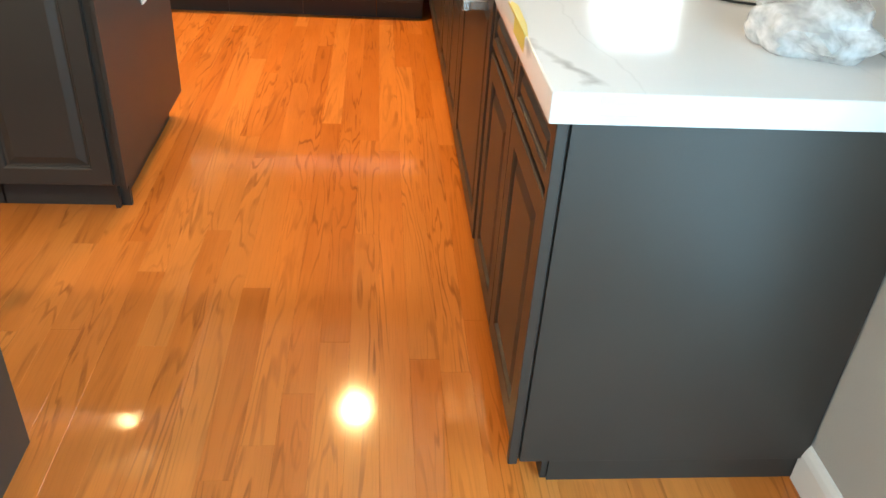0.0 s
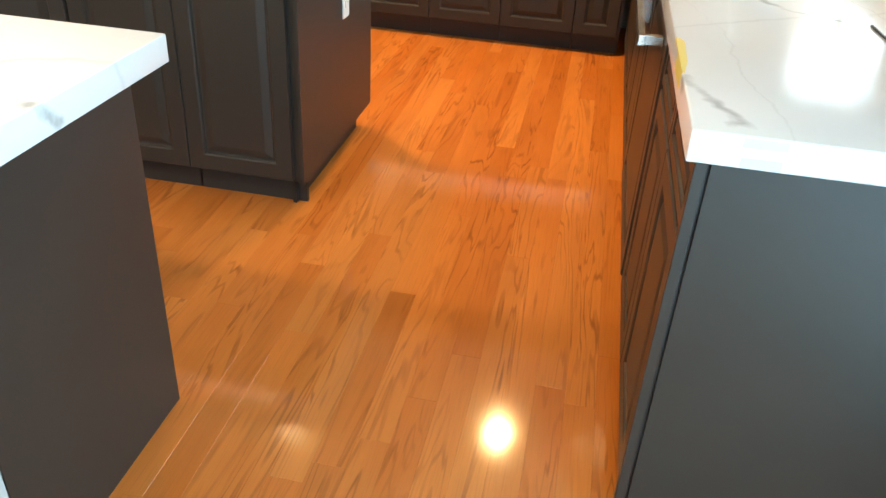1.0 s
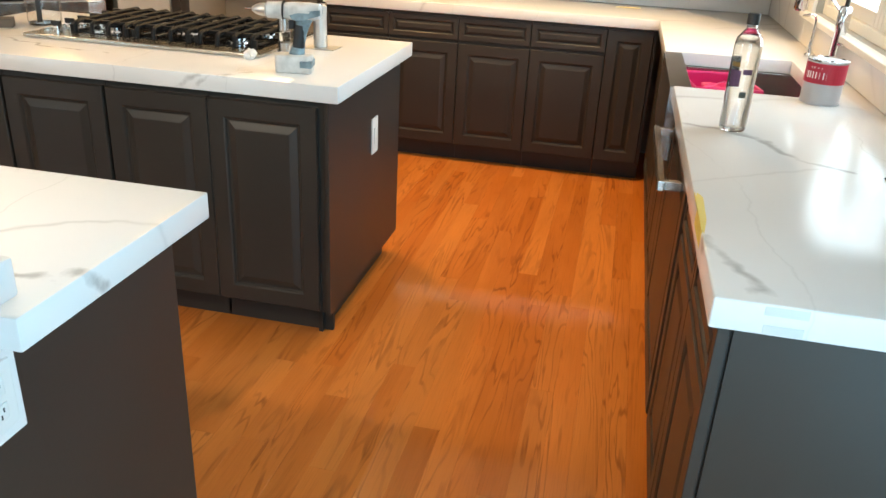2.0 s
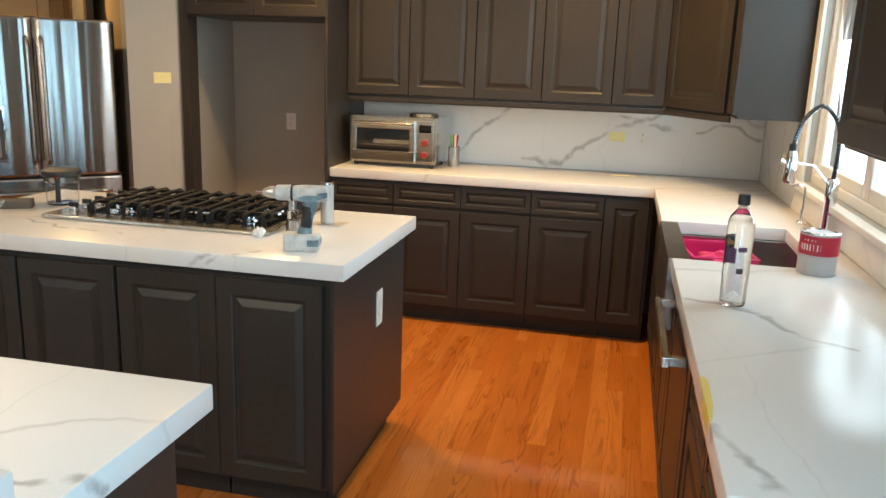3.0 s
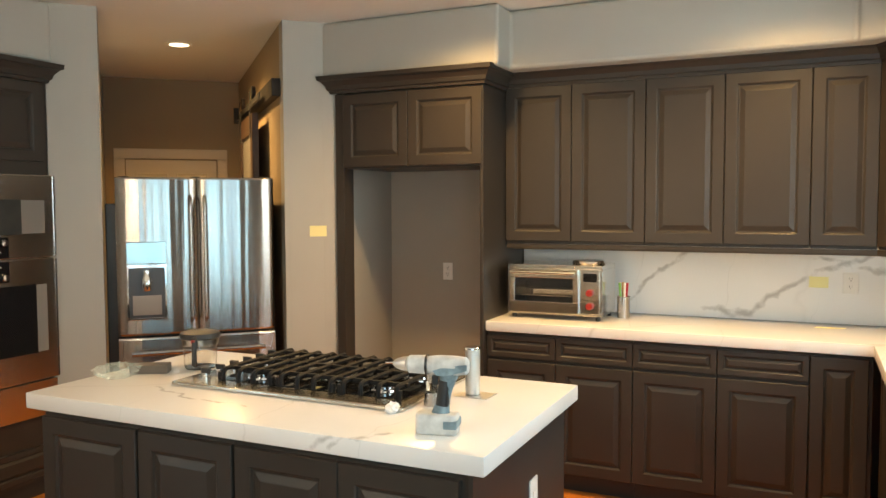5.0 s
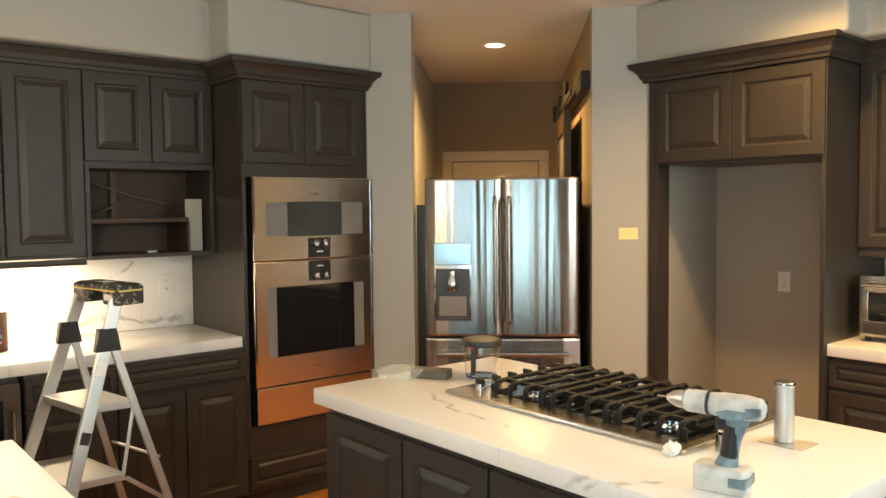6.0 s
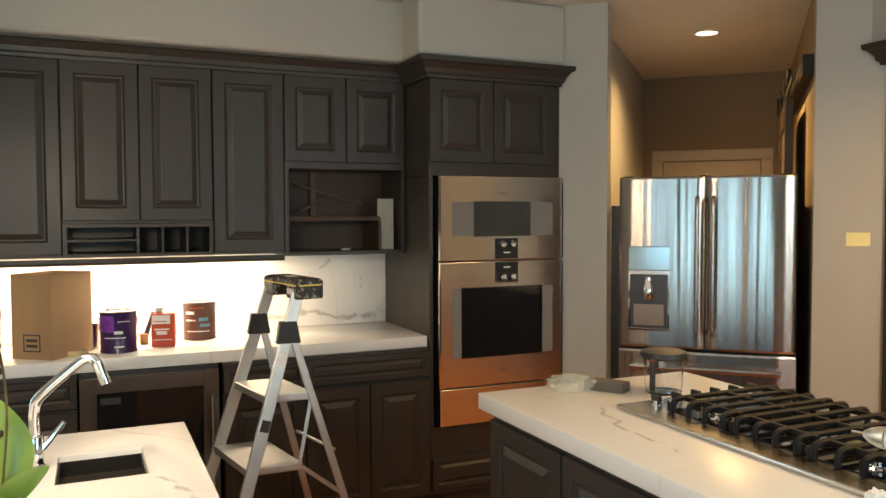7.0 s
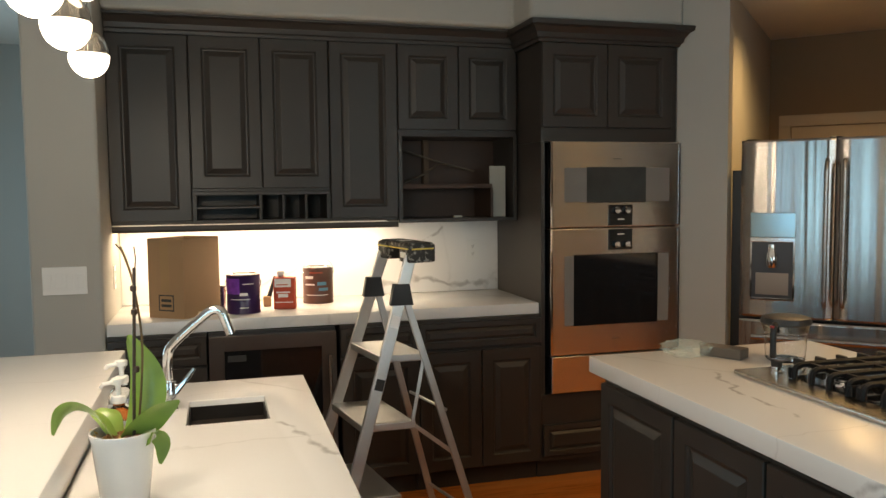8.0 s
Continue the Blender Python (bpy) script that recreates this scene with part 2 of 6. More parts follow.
QUARTZ = quartz("veined_quartz", 0.17, [
    (0.020, [(-1.31, 4.18, 1.035), (-1.21, 4.18, 1.164), (-0.969, 4.18, 1.338)]),
    (0.022, [(-0.904, 4.18, 1.012), (-0.639, 4.18, 0.975), (-0.512, 4.18, 1.079), (-0.333, 4.18, 1.206), (0.069, 4.18, 1.353)]),
    (0.018, [(-0.319, 4.18, 1.329), (-0.068, 4.18, 1.264), (0.211, 4.18, 1.213), (0.445, 4.18, 1.283), (0.63, 4.18, 1.201)]),
    (0.020, [(0.0, 1.16, 0.945), (0.115, 1.156, 0.945), (0.214, 1.05, 0.945), (0.281, 0.89, 0.945), (0.40, 0.834, 0.945)]),
    (0.022, [(-0.01, 0.25, 0.945), (0.02, 0.20, 0.945), (0.041, 0.112, 0.945), (0.082, 0.05, 0.945)]),
    (0.018, [(-4.88, 0.80, 1.0), (-4.88, 1.119, 1.035), (-4.88, 1.276, 0.977), (-4.88, 1.54, 1.0)]),
    (0.014, [(-4.88, 1.087, 1.244), (-4.88, 1.192, 1.335)])])
QUARTZ_I = quartz("veined_island_quartz", 0.27, [
    (0.018, [(-1.677, 1.184, 0.887), (-1.633, 1.184, 0.922), (-1.573, 1.184, 0.947)]),
    (0.016, [(-1.574, 1.184, 0.903), (-1.522, 1.184, 0.945), (-1.42, 1.26, 0.945)]),
    (0.013, [(-2.52, 1.453, 0.945), (-2.30, 1.365, 0.945), (-2.05, 1.363, 0.945)]),
    (0.014, [(-2.45, 0.03, 0.945), (-2.30, 0.09, 0.945), (-2.12, 0.15, 0.945), (-2.12, 0.15, 0.887)]),
    (0.016, [(-1.35, -0.30, 0.945), (-1.03, -0.27, 0.945), (-1.012, -0.20, 0.90)])])
OAK = oak()
STEEL_V = brushed("brushed_steel_vertical", (0.47, 0.45, 0.43), 0.21, "z", 0.90, 0.80)
STEEL_H = brushed("brushed_steel", (0.80, 0.765, 0.71), 0.22, "y", 0.80)
STEEL_X = brushed("brushed_steel_plate", (0.58, 0.55, 0.50), 0.25, "x")
CHROME = surface("chrome", (0.78, 0.78, 0.79), 0.07, 1.0, var=0.03, bump=0.0, rvar=0.03)
ALU = surface("scuffed_aluminium", (0.62, 0.61, 0.59), 0.42, 0.85, var=0.12, big=9, bump=0.08)
BLACK = surface("black_plastic", (0.018, 0.018, 0.019), 0.45, var=0.2)
IRON = surface("cast_iron", (0.009, 0.009, 0.010), 0.55, spec=0.25, var=0.25, bump=0.25, fine=400)
BGLASS = surface("black_oven_glass", (0.010, 0.010, 0.011), 0.05, var=0.1, bump=0.0, rvar=0.02)
SATIN = surface("satin_grey_oven_glass", (0.21, 0.20, 0.185), 0.16, var=0.06, bump=0.0, rvar=0.03)
MGLASS = surface("grey_mirror_oven_glass", (0.10, 0.105, 0.10), 0.07, 0.5, var=0.25, big=9, bump=0.0, rvar=0.02)
RUBBER = surface("black_rubber", (0.012, 0.012, 0.012), 0.7)
PLATE = surface("white_plastic", (0.74, 0.73, 0.70), 0.35, var=0.03, bump=0.0)
SLOT = surface("dark_slot", (0.03, 0.03, 0.03), 0.6)
NOTE = surface("yellow_sticky_paper", (0.80, 0.74, 0.36), 0.7, var=0.04)
TAPE = surface("yellow_masking_tape", (0.72, 0.55, 0.12), 0.6, var=0.08)
BROWN = surface("dark_stained_wood", (0.045, 0.024, 0.014), 0.45, var=0.35, big=14)
CARD = surface("corrugated_cardboard", (0.36, 0.22, 0.12), 0.8, var=0.08, bump=0.1, fine=90)
GLASS = glass("clear_glass")
PLASTIC = glass("clear_plastic", (0.93, 0.95, 0.95), 0.06)


# ---- building helpers ----
def thing(name, m=None, label="", category="", group="", kind=""):
    ob = new(name)
    ob.empty_display_size = 0.1
    if m is not None:
        ob.matrix_world = m
    return tagged(ob, label, category, group, kind)


def part(name, bm, material, parent=None, label="", m=None, smooth=False):
    bmesh.ops.recalc_face_normals(bm, faces=bm.faces)
    me = bpy.data.meshes.new(name)
    if smooth:
        for f in bm.faces:
            f.smooth = True
        for e in bm.edges:
            if len(e.link_faces) == 2 and e.calc_face_angle(0) > radians(38):
                e.smooth = False
    bm.to_mesh(me)
    bm.free()
    me.materials.append(material)
    ob = new(name, me)
    if m is not None:
        ob.matrix_world = m
    if parent is not None:
        ob.parent = parent
    return tagged(ob, label)


def box(x0, x1, y0, y1, z0, z1, bevel=0.0, bm=None, segments=2):
    own = bmesh.new()
    v = [own.verts.new((x, y, z)) for x in (x0, x1) for y in (y0, y1) for z in (z0, z1)]
    for f in ((0, 1, 3, 2), (4, 6, 7, 5), (0, 4, 5, 1), (2, 3, 7, 6), (0, 2, 6, 4), (1, 5, 7, 3)):
        own.faces.new([v[i] for i in f])
    bmesh.ops.recalc_face_normals(own, faces=own.faces)
    if bevel:
        bmesh.ops.bevel(own, geom=own.edges[:], offset=bevel, segments=segments, affect="EDGES", profile=0.5)
    return merged(own, bm)


def merged(own, bm, m=None):
    if m is not None:
        own.transform(m)
    if bm is None:
        return own
    me = bpy.data.meshes.new("tmp")
    own.to_mesh(me)
    own.free()
    bm.from_mesh(me)
    bpy.data.meshes.remove(me)
    return bm


def prism(points, z0, z1, bevel=0.0, bm=None, only_upright=False, segments=3):
    """A plan outline drawn upwards."""
    own = bmesh.new()
    f = own.faces.new([own.verts.new((x, y, z0)) for x, y in points])
    top = bmesh.ops.extrude_face_region(own, geom=[f])
    bmesh.ops.translate(own, verts=[v for v in top["geom"] if isinstance(v, bmesh.types.BMVert)], vec=(0, 0, z1 - z0))
    bmesh.ops.recalc_face_normals(own, faces=own.faces)
    if bevel:
        bmesh.ops.bevel(own, geom=own.edges[:], offset=bevel, segments=segments, affect="EDGES", profile=0.5)
    return merged(own, bm)


def lathe(profile, steps=24, bm=None, m=None):
    """Radius and height pairs, from the bottom up, turned about z."""
    own = bmesh.new()
    rings = []
    for r, z in profile:
        if r < 1e-5:
            rings.append([own.verts.new((0, 0, z))])
        else:
            rings.append([own.verts.new((r * math.cos(2 * math.pi * k / steps), r * math.sin(2 * math.pi * k / steps), z)) for k in range(steps)])
    for a, b in zip(rings, rings[1:]):
        for k in range(steps):
            j = (k + 1) % steps
            if len(a) == 1 and len(b) > 1:
                own.faces.new((a[0], b[j], b[k]))
            elif len(b) == 1 and len(a) > 1:
                own.faces.new((a[k], a[j], b[0]))
            elif len(a) > 1:
                own.faces.new((a[k], a[j], b[j], b[k]))
    return merged(own, bm, m)


def cyl(r, z0, z1, bevel=0.002, steps=20, bm=None, m=None):
    b = min(bevel, r * 0.4, (z1 - z0) * 0.4)
    return lathe([(0, z0), (r - b, z0), (r, z0 + b), (r, z1 - b), (r - b, z1), (0, z1)], steps, bm, m)


def tube(points, r, steps=10, bm=None, closed=False):
    """A round bar along a line of points; r may be one number or one a point."""
    own = bmesh.new()
    pts = [Vector(p) for p in points]
    rs = r if isinstance(r, (list, tuple)) else [r] * len(pts)
    rings = []
    n = None
    for i, p in enumerate(pts):
        d = (pts[min(i + 1, len(pts) - 1)] - pts[max(i - 1, 0)]).normalized()
        if n is None:
            n = d.orthogonal().normalized()
        n = (n - d * n.dot(d)).normalized()
        b = d.cross(n)
        rings.append([own.verts.new(p + rs[i] * (math.cos(2 * math.pi * k / steps) * n + math.sin(2 * math.pi * k / steps) * b)) for k in range(steps)])
    for a, c in zip(rings, rings[1:]):
        for k in range(steps):
            own.faces.new((a[k], a[(k + 1) % steps], c[(k + 1) % steps], c[k]))
    own.faces.new(rings[0][::-1])
    own.faces.new(rings[-1])
    bmesh.ops.recalc_face_normals(own, faces=own.faces)
    return merged(own, bm)


def arc(points, n=6):
    """A Catmull-Rom line through the points."""
    p = [Vector(q) for q in points]
    p = [2 * p[0] - p[1]] + p + [2 * p[-1] - p[-2]]
    out = []
    for i in range(1, len(p) - 2):
        for k in range(n):
            t = k / n
            out.append(0.5 * (2 * p[i] + (p[i + 1] - p[i - 1]) * t + (2 * p[i - 1] - 5 * p[i] + 4 * p[i + 1] - p[i + 2]) * t * t + (3 * p[i] - p[i - 1] - 3 * p[i + 1] + p[i + 2]) * t ** 3))
    return out + [p[-2]]


def bar(a, b, w, d, bm=None, side=(1, 0, 0), bevel=0.002):
    """A flat bar from a to b, w across the given side and d the other way."""
    a, b, s = Vector(a), Vector(b), Vector(side)
    z = (b - a).normalized()
    x = (s - z * s.dot(z)).normalized()
    m = Matrix.Translation(a) @ Matrix((x, z.cross(x), z)).transposed().to_4x4()
    return merged(box(-w / 2, w / 2, -d / 2, d / 2, 0, (b - a).length, bevel), bm, m)


def sweep(path, profile, bm=None):
    """A moulding: profile of (out, up) carried along a plan line (x, y, z), outwards to the right of the way."""
    own = bmesh.new()
    pts = [Vector((p[0], p[1], 0)) for p in path]
    z = path[0][2]
    rows = []
    for i, p in enumerate(pts):
        ds = []
        if i > 0:
            ds.append((p - pts[i - 1]).normalized())
        if i < len(pts) - 1:
            ds.append((pts[i + 1] - p).normalized())
        ns = [Vector((d.y, -d.x, 0)) for d in ds]
        n = sum(ns, Vector()).normalized()
        n /= max(0.3, n.dot(ns[0]))
        rows.append([own.verts.new((p.x + n.x * o, p.y + n.y * o, z + h)) for o, h in profile])
    for a, c in zip(rows, rows[1:]):
        for k in range(len(profile)):
            j = (k + 1) % len(profile)
            own.faces.new((a[k], a[j], c[j], c[k]))
    own.faces.new(rows[0])
    own.faces.new(rows[-1][::-1])
    bmesh.ops.recalc_face_normals(own, faces=own.faces)
    return merged(own, bm)


def rings_face(w, h, rings, x0=0.0, z0=0.0):
    """Nested rectangles (inset, y) from the back edge to the middle."""
    bm = bmesh.new()
    loops = []
    for s, y in rings:
        loops.append([bm.verts.new(p) for p in ((x0 + s, y, z0 + s), (x0 + w - s, y, z0 + s), (x0 + w - s, y, z0 + h - s), (x0 + s, y, z0 + h - s))])
    for a, b in zip(loops, loops[1:]):
        for k in range(4):
            j = (k + 1) % 4
            bm.faces.new((a[k], a[j], b[j], b[k]))
    bm.faces.new(loops[-1])
    bm.faces.new(loops[0][::-1])
    return bm


def raised_door(w, h, x0=0.0, z0=0.0):
    f = 0.058 if min(w, h) > 0.22 else 0.028
    k = 1.0 if min(w, h) > 0.22 else 0.6
    return rings_face(w, h, [(0, 0), (0, -0.017), (0.003, -0.021), (f, -0.021), (f + 0.006 * k, -0.018), (f + 0.010 * k, -0.011), (f + 0.017 * k, -0.010), (f + 0.040 * k, -0.019), (f + 0.044 * k, -0.020)], x0, z0)


GAP = 0.002


def cabinet(name, x, y, turn, width, depth, z0, z1, doors=(), drawers=(), toe=0.0, label="", group=""):
    """A painted cabinet unit. Local x runs along its front, y into it; doors and drawers as (x0, x1, z0, z1)."""
    ob = thing(name, pose(x, y, 0, 0, 0, turn), label, "cabinet", group)
    part("body", box(0.001, width - 0.001, 0.0, depth, z0, z1, 0.0015), CAB, ob)
    for a, b, c, d in doors:
        part("door", raised_door(b - a - 2 * GAP, d - c - 2 * GAP, a + GAP, c + GAP), CAB, ob)
    for a, b, c, d in drawers:
        part("drawer_front", raised_door(b - a - 2 * GAP, d - c - 2 * GAP, a + GAP, c + GAP), CAB, ob)
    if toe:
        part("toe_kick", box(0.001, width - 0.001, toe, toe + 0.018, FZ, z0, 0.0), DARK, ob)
    return ob


def slab_hole(x0, x1, y0, y1, z0, z1, hole):
    bm = bmesh.new()
    a0, a1, b0, b1 = hole

    def ring(xa, xb, ya, yb, z):
        return [bm.verts.new(p) for p in ((xa, ya, z), (xb, ya, z), (xb, yb, z), (xa, yb, z))]
    ot, ob_, it, ib = ring(x0, x1, y0, y1, z1), ring(x0, x1, y0, y1, z0), ring(a0, a1, b0, b1, z1), ring(a0, a1, b0, b1, z0)
    for k in range(4):
        j = (k + 1) % 4
        bm.faces.new((ot[k], ot[j], it[j], it[k]))
        bm.faces.new((ob_[j], ob_[k], ib[k], ib[j]))
        bm.faces.new((ob_[k], ob_[j], ot[j], ot[k]))
        bm.faces.new((ib[j], ib[k], it[k], it[j]))
    bmesh.ops.recalc_face_normals(bm, faces=bm.faces)
    sharp = [e for e in bm.edges if e.calc_face_angle(0) > 0.5]
    bmesh.ops.bevel(bm, geom=sharp, offset=0.004, segments=2, affect="EDGES", profile=0.5)
    return bm


# ---- structure ----
def structure(name, bm, material, label, category="wall"):
    return tagged(part(name, bm, material), label, category, "", "structure")


def wall_with_window(name, horizontal, a0, a1, b0, b1, z1, w0, w1, s0, s1, label):
    """A wall along y (b is x) or along x, with one opening w0..w1, s0..s1."""
    bm = bmesh.new()
    for p, q, r, s in ((a0, w0, FZ, z1), (w1, a1, FZ, z1), (w0, w1, FZ, s0), (w0, w1, s1, z1)):
        if horizontal:
            box(p, q, b0, b1, r, s, bm=bm)
        else:
            box(b0, b1, p, q, r, s, bm=bm)
    return structure(name, bm, WALL, label)


S2 = math.sqrt(0.5)
OX, OY = -4.01, 2.54          # left jamb of the passage mouth


def uv(u, v):
    """Plan place in the passage: u along its mouth, v going in."""
    return OX + S2 * (u - v), OY + S2 * (u + v)


structure("wall_north", box(-3.12, 0.84, 4.20, 4.32, FZ, CEIL), ALCOVE, "grey painted back wall of the kitchen")
structure("wall_alcove", prism([uv(1.046, 0.0), (-3.10, 3.45), (-3.034, 3.505), (-3.034, 4.20), (-3.12, 4.20), (-3.12, 3.62), uv(1.046, 0.14)], FZ, CEIL, 0.0), WALL, "greige painted pillar between passage and fridge alcove")
structure("wall_alcove_side", box(-3.032, -3.024, 3.605, 4.20, FZ, 2.35), ALCOVE, "grey painted side wall of the empty fridge alcove")
structure("wall_passage_left", prism([(-4.90, 2.36), (-4.205, 2.36), (-4.205, 2.352), uv(0, 0), uv(0.0, 0.13), uv(-0.12, 0.13), uv(-0.12, 2.8), uv(-0.24, 2.8), uv(-0.24, 0.25), (-4.90, 2.48)], FZ, CEIL), WALL, "greige painted pillar beside the wall ovens")
structure("wall_passage_right", prism([uv(1.046, 0.14), uv(1.18, 0.14), uv(1.18, 2.8), uv(1.046, 2.8)], FZ, CEIL), TAN, "tan painted wall of the passage")
structure("wall_passage_end", prism([uv(-0.12, 2.67), uv(1.046, 2.67), uv(1.046, 2.79), uv(-0.12, 2.79)], FZ, CEIL), TAN, "tan painted wall at the end of the passage")
structure("wall_west", box(-5.02, -4.90, -0.60, 2.40, FZ, CEIL), WALL, "greige painted wall behind the oven run")
structure("wall_west_pillar", box(-5.02, -4.20, -0.90, -0.60, FZ, CEIL, 0.012), WALL, "grey painted wall end with a switch plate")
structure("wall_west_far", box(-7.62, -7.5, -6.12, -0.78, FZ, CEIL), WALL, "blue-grey shaded wall of the next room")
structure("wall_west_return", box(-7.5, -5.02, -0.90, -0.78, FZ, CEIL), WALL, "painted wall of the next room")
we = bmesh.new()
for y0, y1, z0, z1 in ((2.98, 4.32, FZ, CEIL), (1.25, 2.98, FZ, 1.10), (1.25, 2.98, 2.36, CEIL), (1.10, 1.25, FZ, CEIL)):
    box(0.67, 0.84, y0, y1, z0, z1, bm=we)
for y0, y1, z0, z1 in ((-0.42, 1.10, FZ, CEIL), (-1.77, -0.42, 2.12, CEIL), (-6.12, -1.77, FZ, CEIL)):
    box(0.72, 0.84, y0, y1, z0, z1, bm=we)
structure("wall_east", we, WALL, "greige painted wall with the sink window and a patio door")
# out of view; the window in it is invented to light the next room
wall_with_window("wall_south", True, -7.5, -0.35, -2.52, -2.4, CEIL, -6.4, -4.8, 0.5, 2.1, "unseen painted wall with an added window opening")
# unseen jog of the wall with an invented door, to hold the fill lamp
wall_with_window("wall_unseen_nook", True, -0.35, 0.72, -2.02, -1.9, CEIL, -0.15, 0.62, 0.04, 2.15, "unseen painted wall with an added door opening for daylight")
structure("wall_unseen_return", box(-0.47, -0.35, -2.4, -1.9, FZ, CEIL), WALL, "unseen return wall beside the added door opening")

structure("ceiling", prism([(-7.62, -6.12), (0.84, -6.12), (0.84, 4.32), (-3.1, 4.32), uv(1.2, 2.9), uv(-0.3, 2.9), (-5.1, 2.5), (-5.1, -0.7), (-7.62, -0.7)], CEIL, CEIL + 0.12), CEILP, "flat off-white painted ceiling", "ceiling")


def curve_pts(c, r, a0, a1, n=8):
    return [(c[0] + r * math.cos(radians(a0 + (a1 - a0) * k / n)), c[1] + r * math.sin(radians(a0 + (a1 - a0) * k / n))) for k in range(n + 1)]


structure("soffit_north", prism([(-3.11, 3.455), (-1.925, 3.455), (-1.925, 3.66), (-0.12, 3.66)] + curve_pts((-0.22, 3.24), 0.42, 75, 0, 6) + [(0.20, 3.06), (0.668, 3.06), (0.668, 4.198), (-3.02, 4.198), (-3.02, 3.52)], 2.415, CEIL - 0.002, 0.022), WALL, "greige soffit over the upper cabinets", "soffit")
structure("soffit_west", prism([(-4.898, -0.598), (-4.42, -0.598), (-4.42, 1.48), (-4.17, 1.48), (-4.17, 2.37), (-4.25, 2.38), (-4.898, 2.38)], 2.425, CEIL - 0.002, 0.022), WALL, "greige soffit over the oven tower", "soffit")

# baseboard on the east wall near the counter end
sb = sweep([(0.72, 0.02, FZ), (0.72, -0.31, FZ)], [(0, 0), (0.016, 0), (0.016, 0.085), (0.012, 0.1), (0.006, 0.112), (0, 0.115)])
tagged(part("baseboard", sb, TRIM), "white moulded baseboard along the wall", "baseboard", "", "structure")


# ---- windows ----
def window(name, m, width, z0, z1, sashes, label):
    """Local x along the opening, y outwards."""
    ob = thing(name, m, label, "window", "", "structure")
    d = 0.10
    frame_bm = bmesh.new()
    for a, b, c, e in ((0, 0.045, z0, z1), (width - 0.045, width, z0, z1), (0.045, width - 0.045, z0, z0 + 0.045), (0.045, width - 0.045, z1 - 0.045, z1)):
        box(a, b, 0.03, d, c, e, 0.004, frame_bm)
    part("window_frame", frame_bm, TRIM, ob)
    w = (width - 0.09) / sashes
    for k in range(sashes):
        a = 0.045 + k * w
        s = bmesh.new()
        for p, q, r, t_ in ((a, a + 0.05, z0 + 0.045, z1 - 0.045), (a + w - 0.05, a + w, z0 + 0.045, z1 - 0.045), (a + 0.05, a + w - 0.05, z0 + 0.045, z0 + 0.1), (a + 0.05, a + w - 0.05, z1 - 0.1, z1 - 0.045)):
            box(p, q, 0.045, 0.085, r, t_, 0.004, s)
        sash = part("sash", s, TRIM, ob)
        pane = part("pane", box(a + 0.05, a + w - 0.05, 0.063, 0.069, z0 + 0.1, z1 - 0.1), GLASS, ob)
        pane.visible_shadow = False
    case = bmesh.new()
    for a, b, c, e in ((-0.10, -0.005, z0 - 0.02, z1 + 0.005), (width + 0.005, width + 0.10, z0 - 0.02, z1 + 0.005), (-0.11, width + 0.11, z1 + 0.005, z1 + 0.10)):
        box(a, b, -0.018, 0.0, c, e, 0.003, case)
    part("casing", case, TRIM, ob)
    part("window_sill", box(-0.12, width + 0.12, -0.05, 0.03, z0 - 0.028, z0 - 0.001, 0.005), TRIM, ob)
    return ob


window("window_1", pose(0.67, 2.98, 0, 0, 0, -90), 1.73, 1.10, 2.36, 2, "white-framed sliding window over the kitchen sink")
# glazing of the invented door
window("window_2", pose(0.62, -1.9, 0, 0, 0, 180), 0.77, 0.04, 2.15, 1, "unseen white-framed glazed door, added as a daylight opening")
window("window_4", pose(-4.8, -2.4, 0, 0, 0, 180), 1.6, 0.5, 2.1, 2, "unseen white-framed window, added to brighten the next room")

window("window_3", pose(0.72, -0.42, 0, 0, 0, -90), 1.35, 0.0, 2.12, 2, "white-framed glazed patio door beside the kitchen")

# outside
g = bmesh.new()
box(-300, 300, -300, 300, -0.62, -0.6, bm=g)
tagged(part("ground", g, surface("lawn", (0.06, 0.10, 0.03), 0.9, var=0.4, big=0.8)), "mown lawn outside the windows", "ground", "", "structure")
rr = random.Random(4)
LEAF = surface("hedge_leaves", (0.05, 0.10, 0.03), 0.6, var=0.5, big=2.0)


def hedge(name, x0, x1, y, h, along_x):
    bm = bmesh.new()
    for _ in range(1400):
        u, w, z = rr.uniform(x0, x1), rr.gauss(0, 0.5), rr.uniform(-0.6, h) * rr.uniform(0.75, 1.0)
        s, a, b = rr.uniform(0.08, 0.24), rr.uniform(0, 6.3), rr.uniform(-1, 1)
        c = Vector((u, y + w, z)) if along_x else Vector((y + w, u, z))
        d1, d2 = Vector((math.cos(a), math.sin(a), b)) * s, Vector((-math.sin(a), math.cos(a), rr.uniform(-1, 1))) * s * 0.6
        bm.faces.new([bm.verts.new(c + q) for q in (d1, d2, -d1, -d2)])
    return tagged(part(name, bm, LEAF), "leafy green hedge outside the window", "hedge", "", "stuff")


hedge("hedge", -12, 6, -12, 2.6, True)
hedge("hedge", -9, 12, 7.0, 1.9, False)

# ---- floor: subfloor here, strips at the end of the file ----
floor = structure("floor", box(-7.62, 0.84, -6.12, 5.6, FZ - 0.06, FZ - 0.006), BROWN, "glossy orange-stained oak strip floor", "floor")

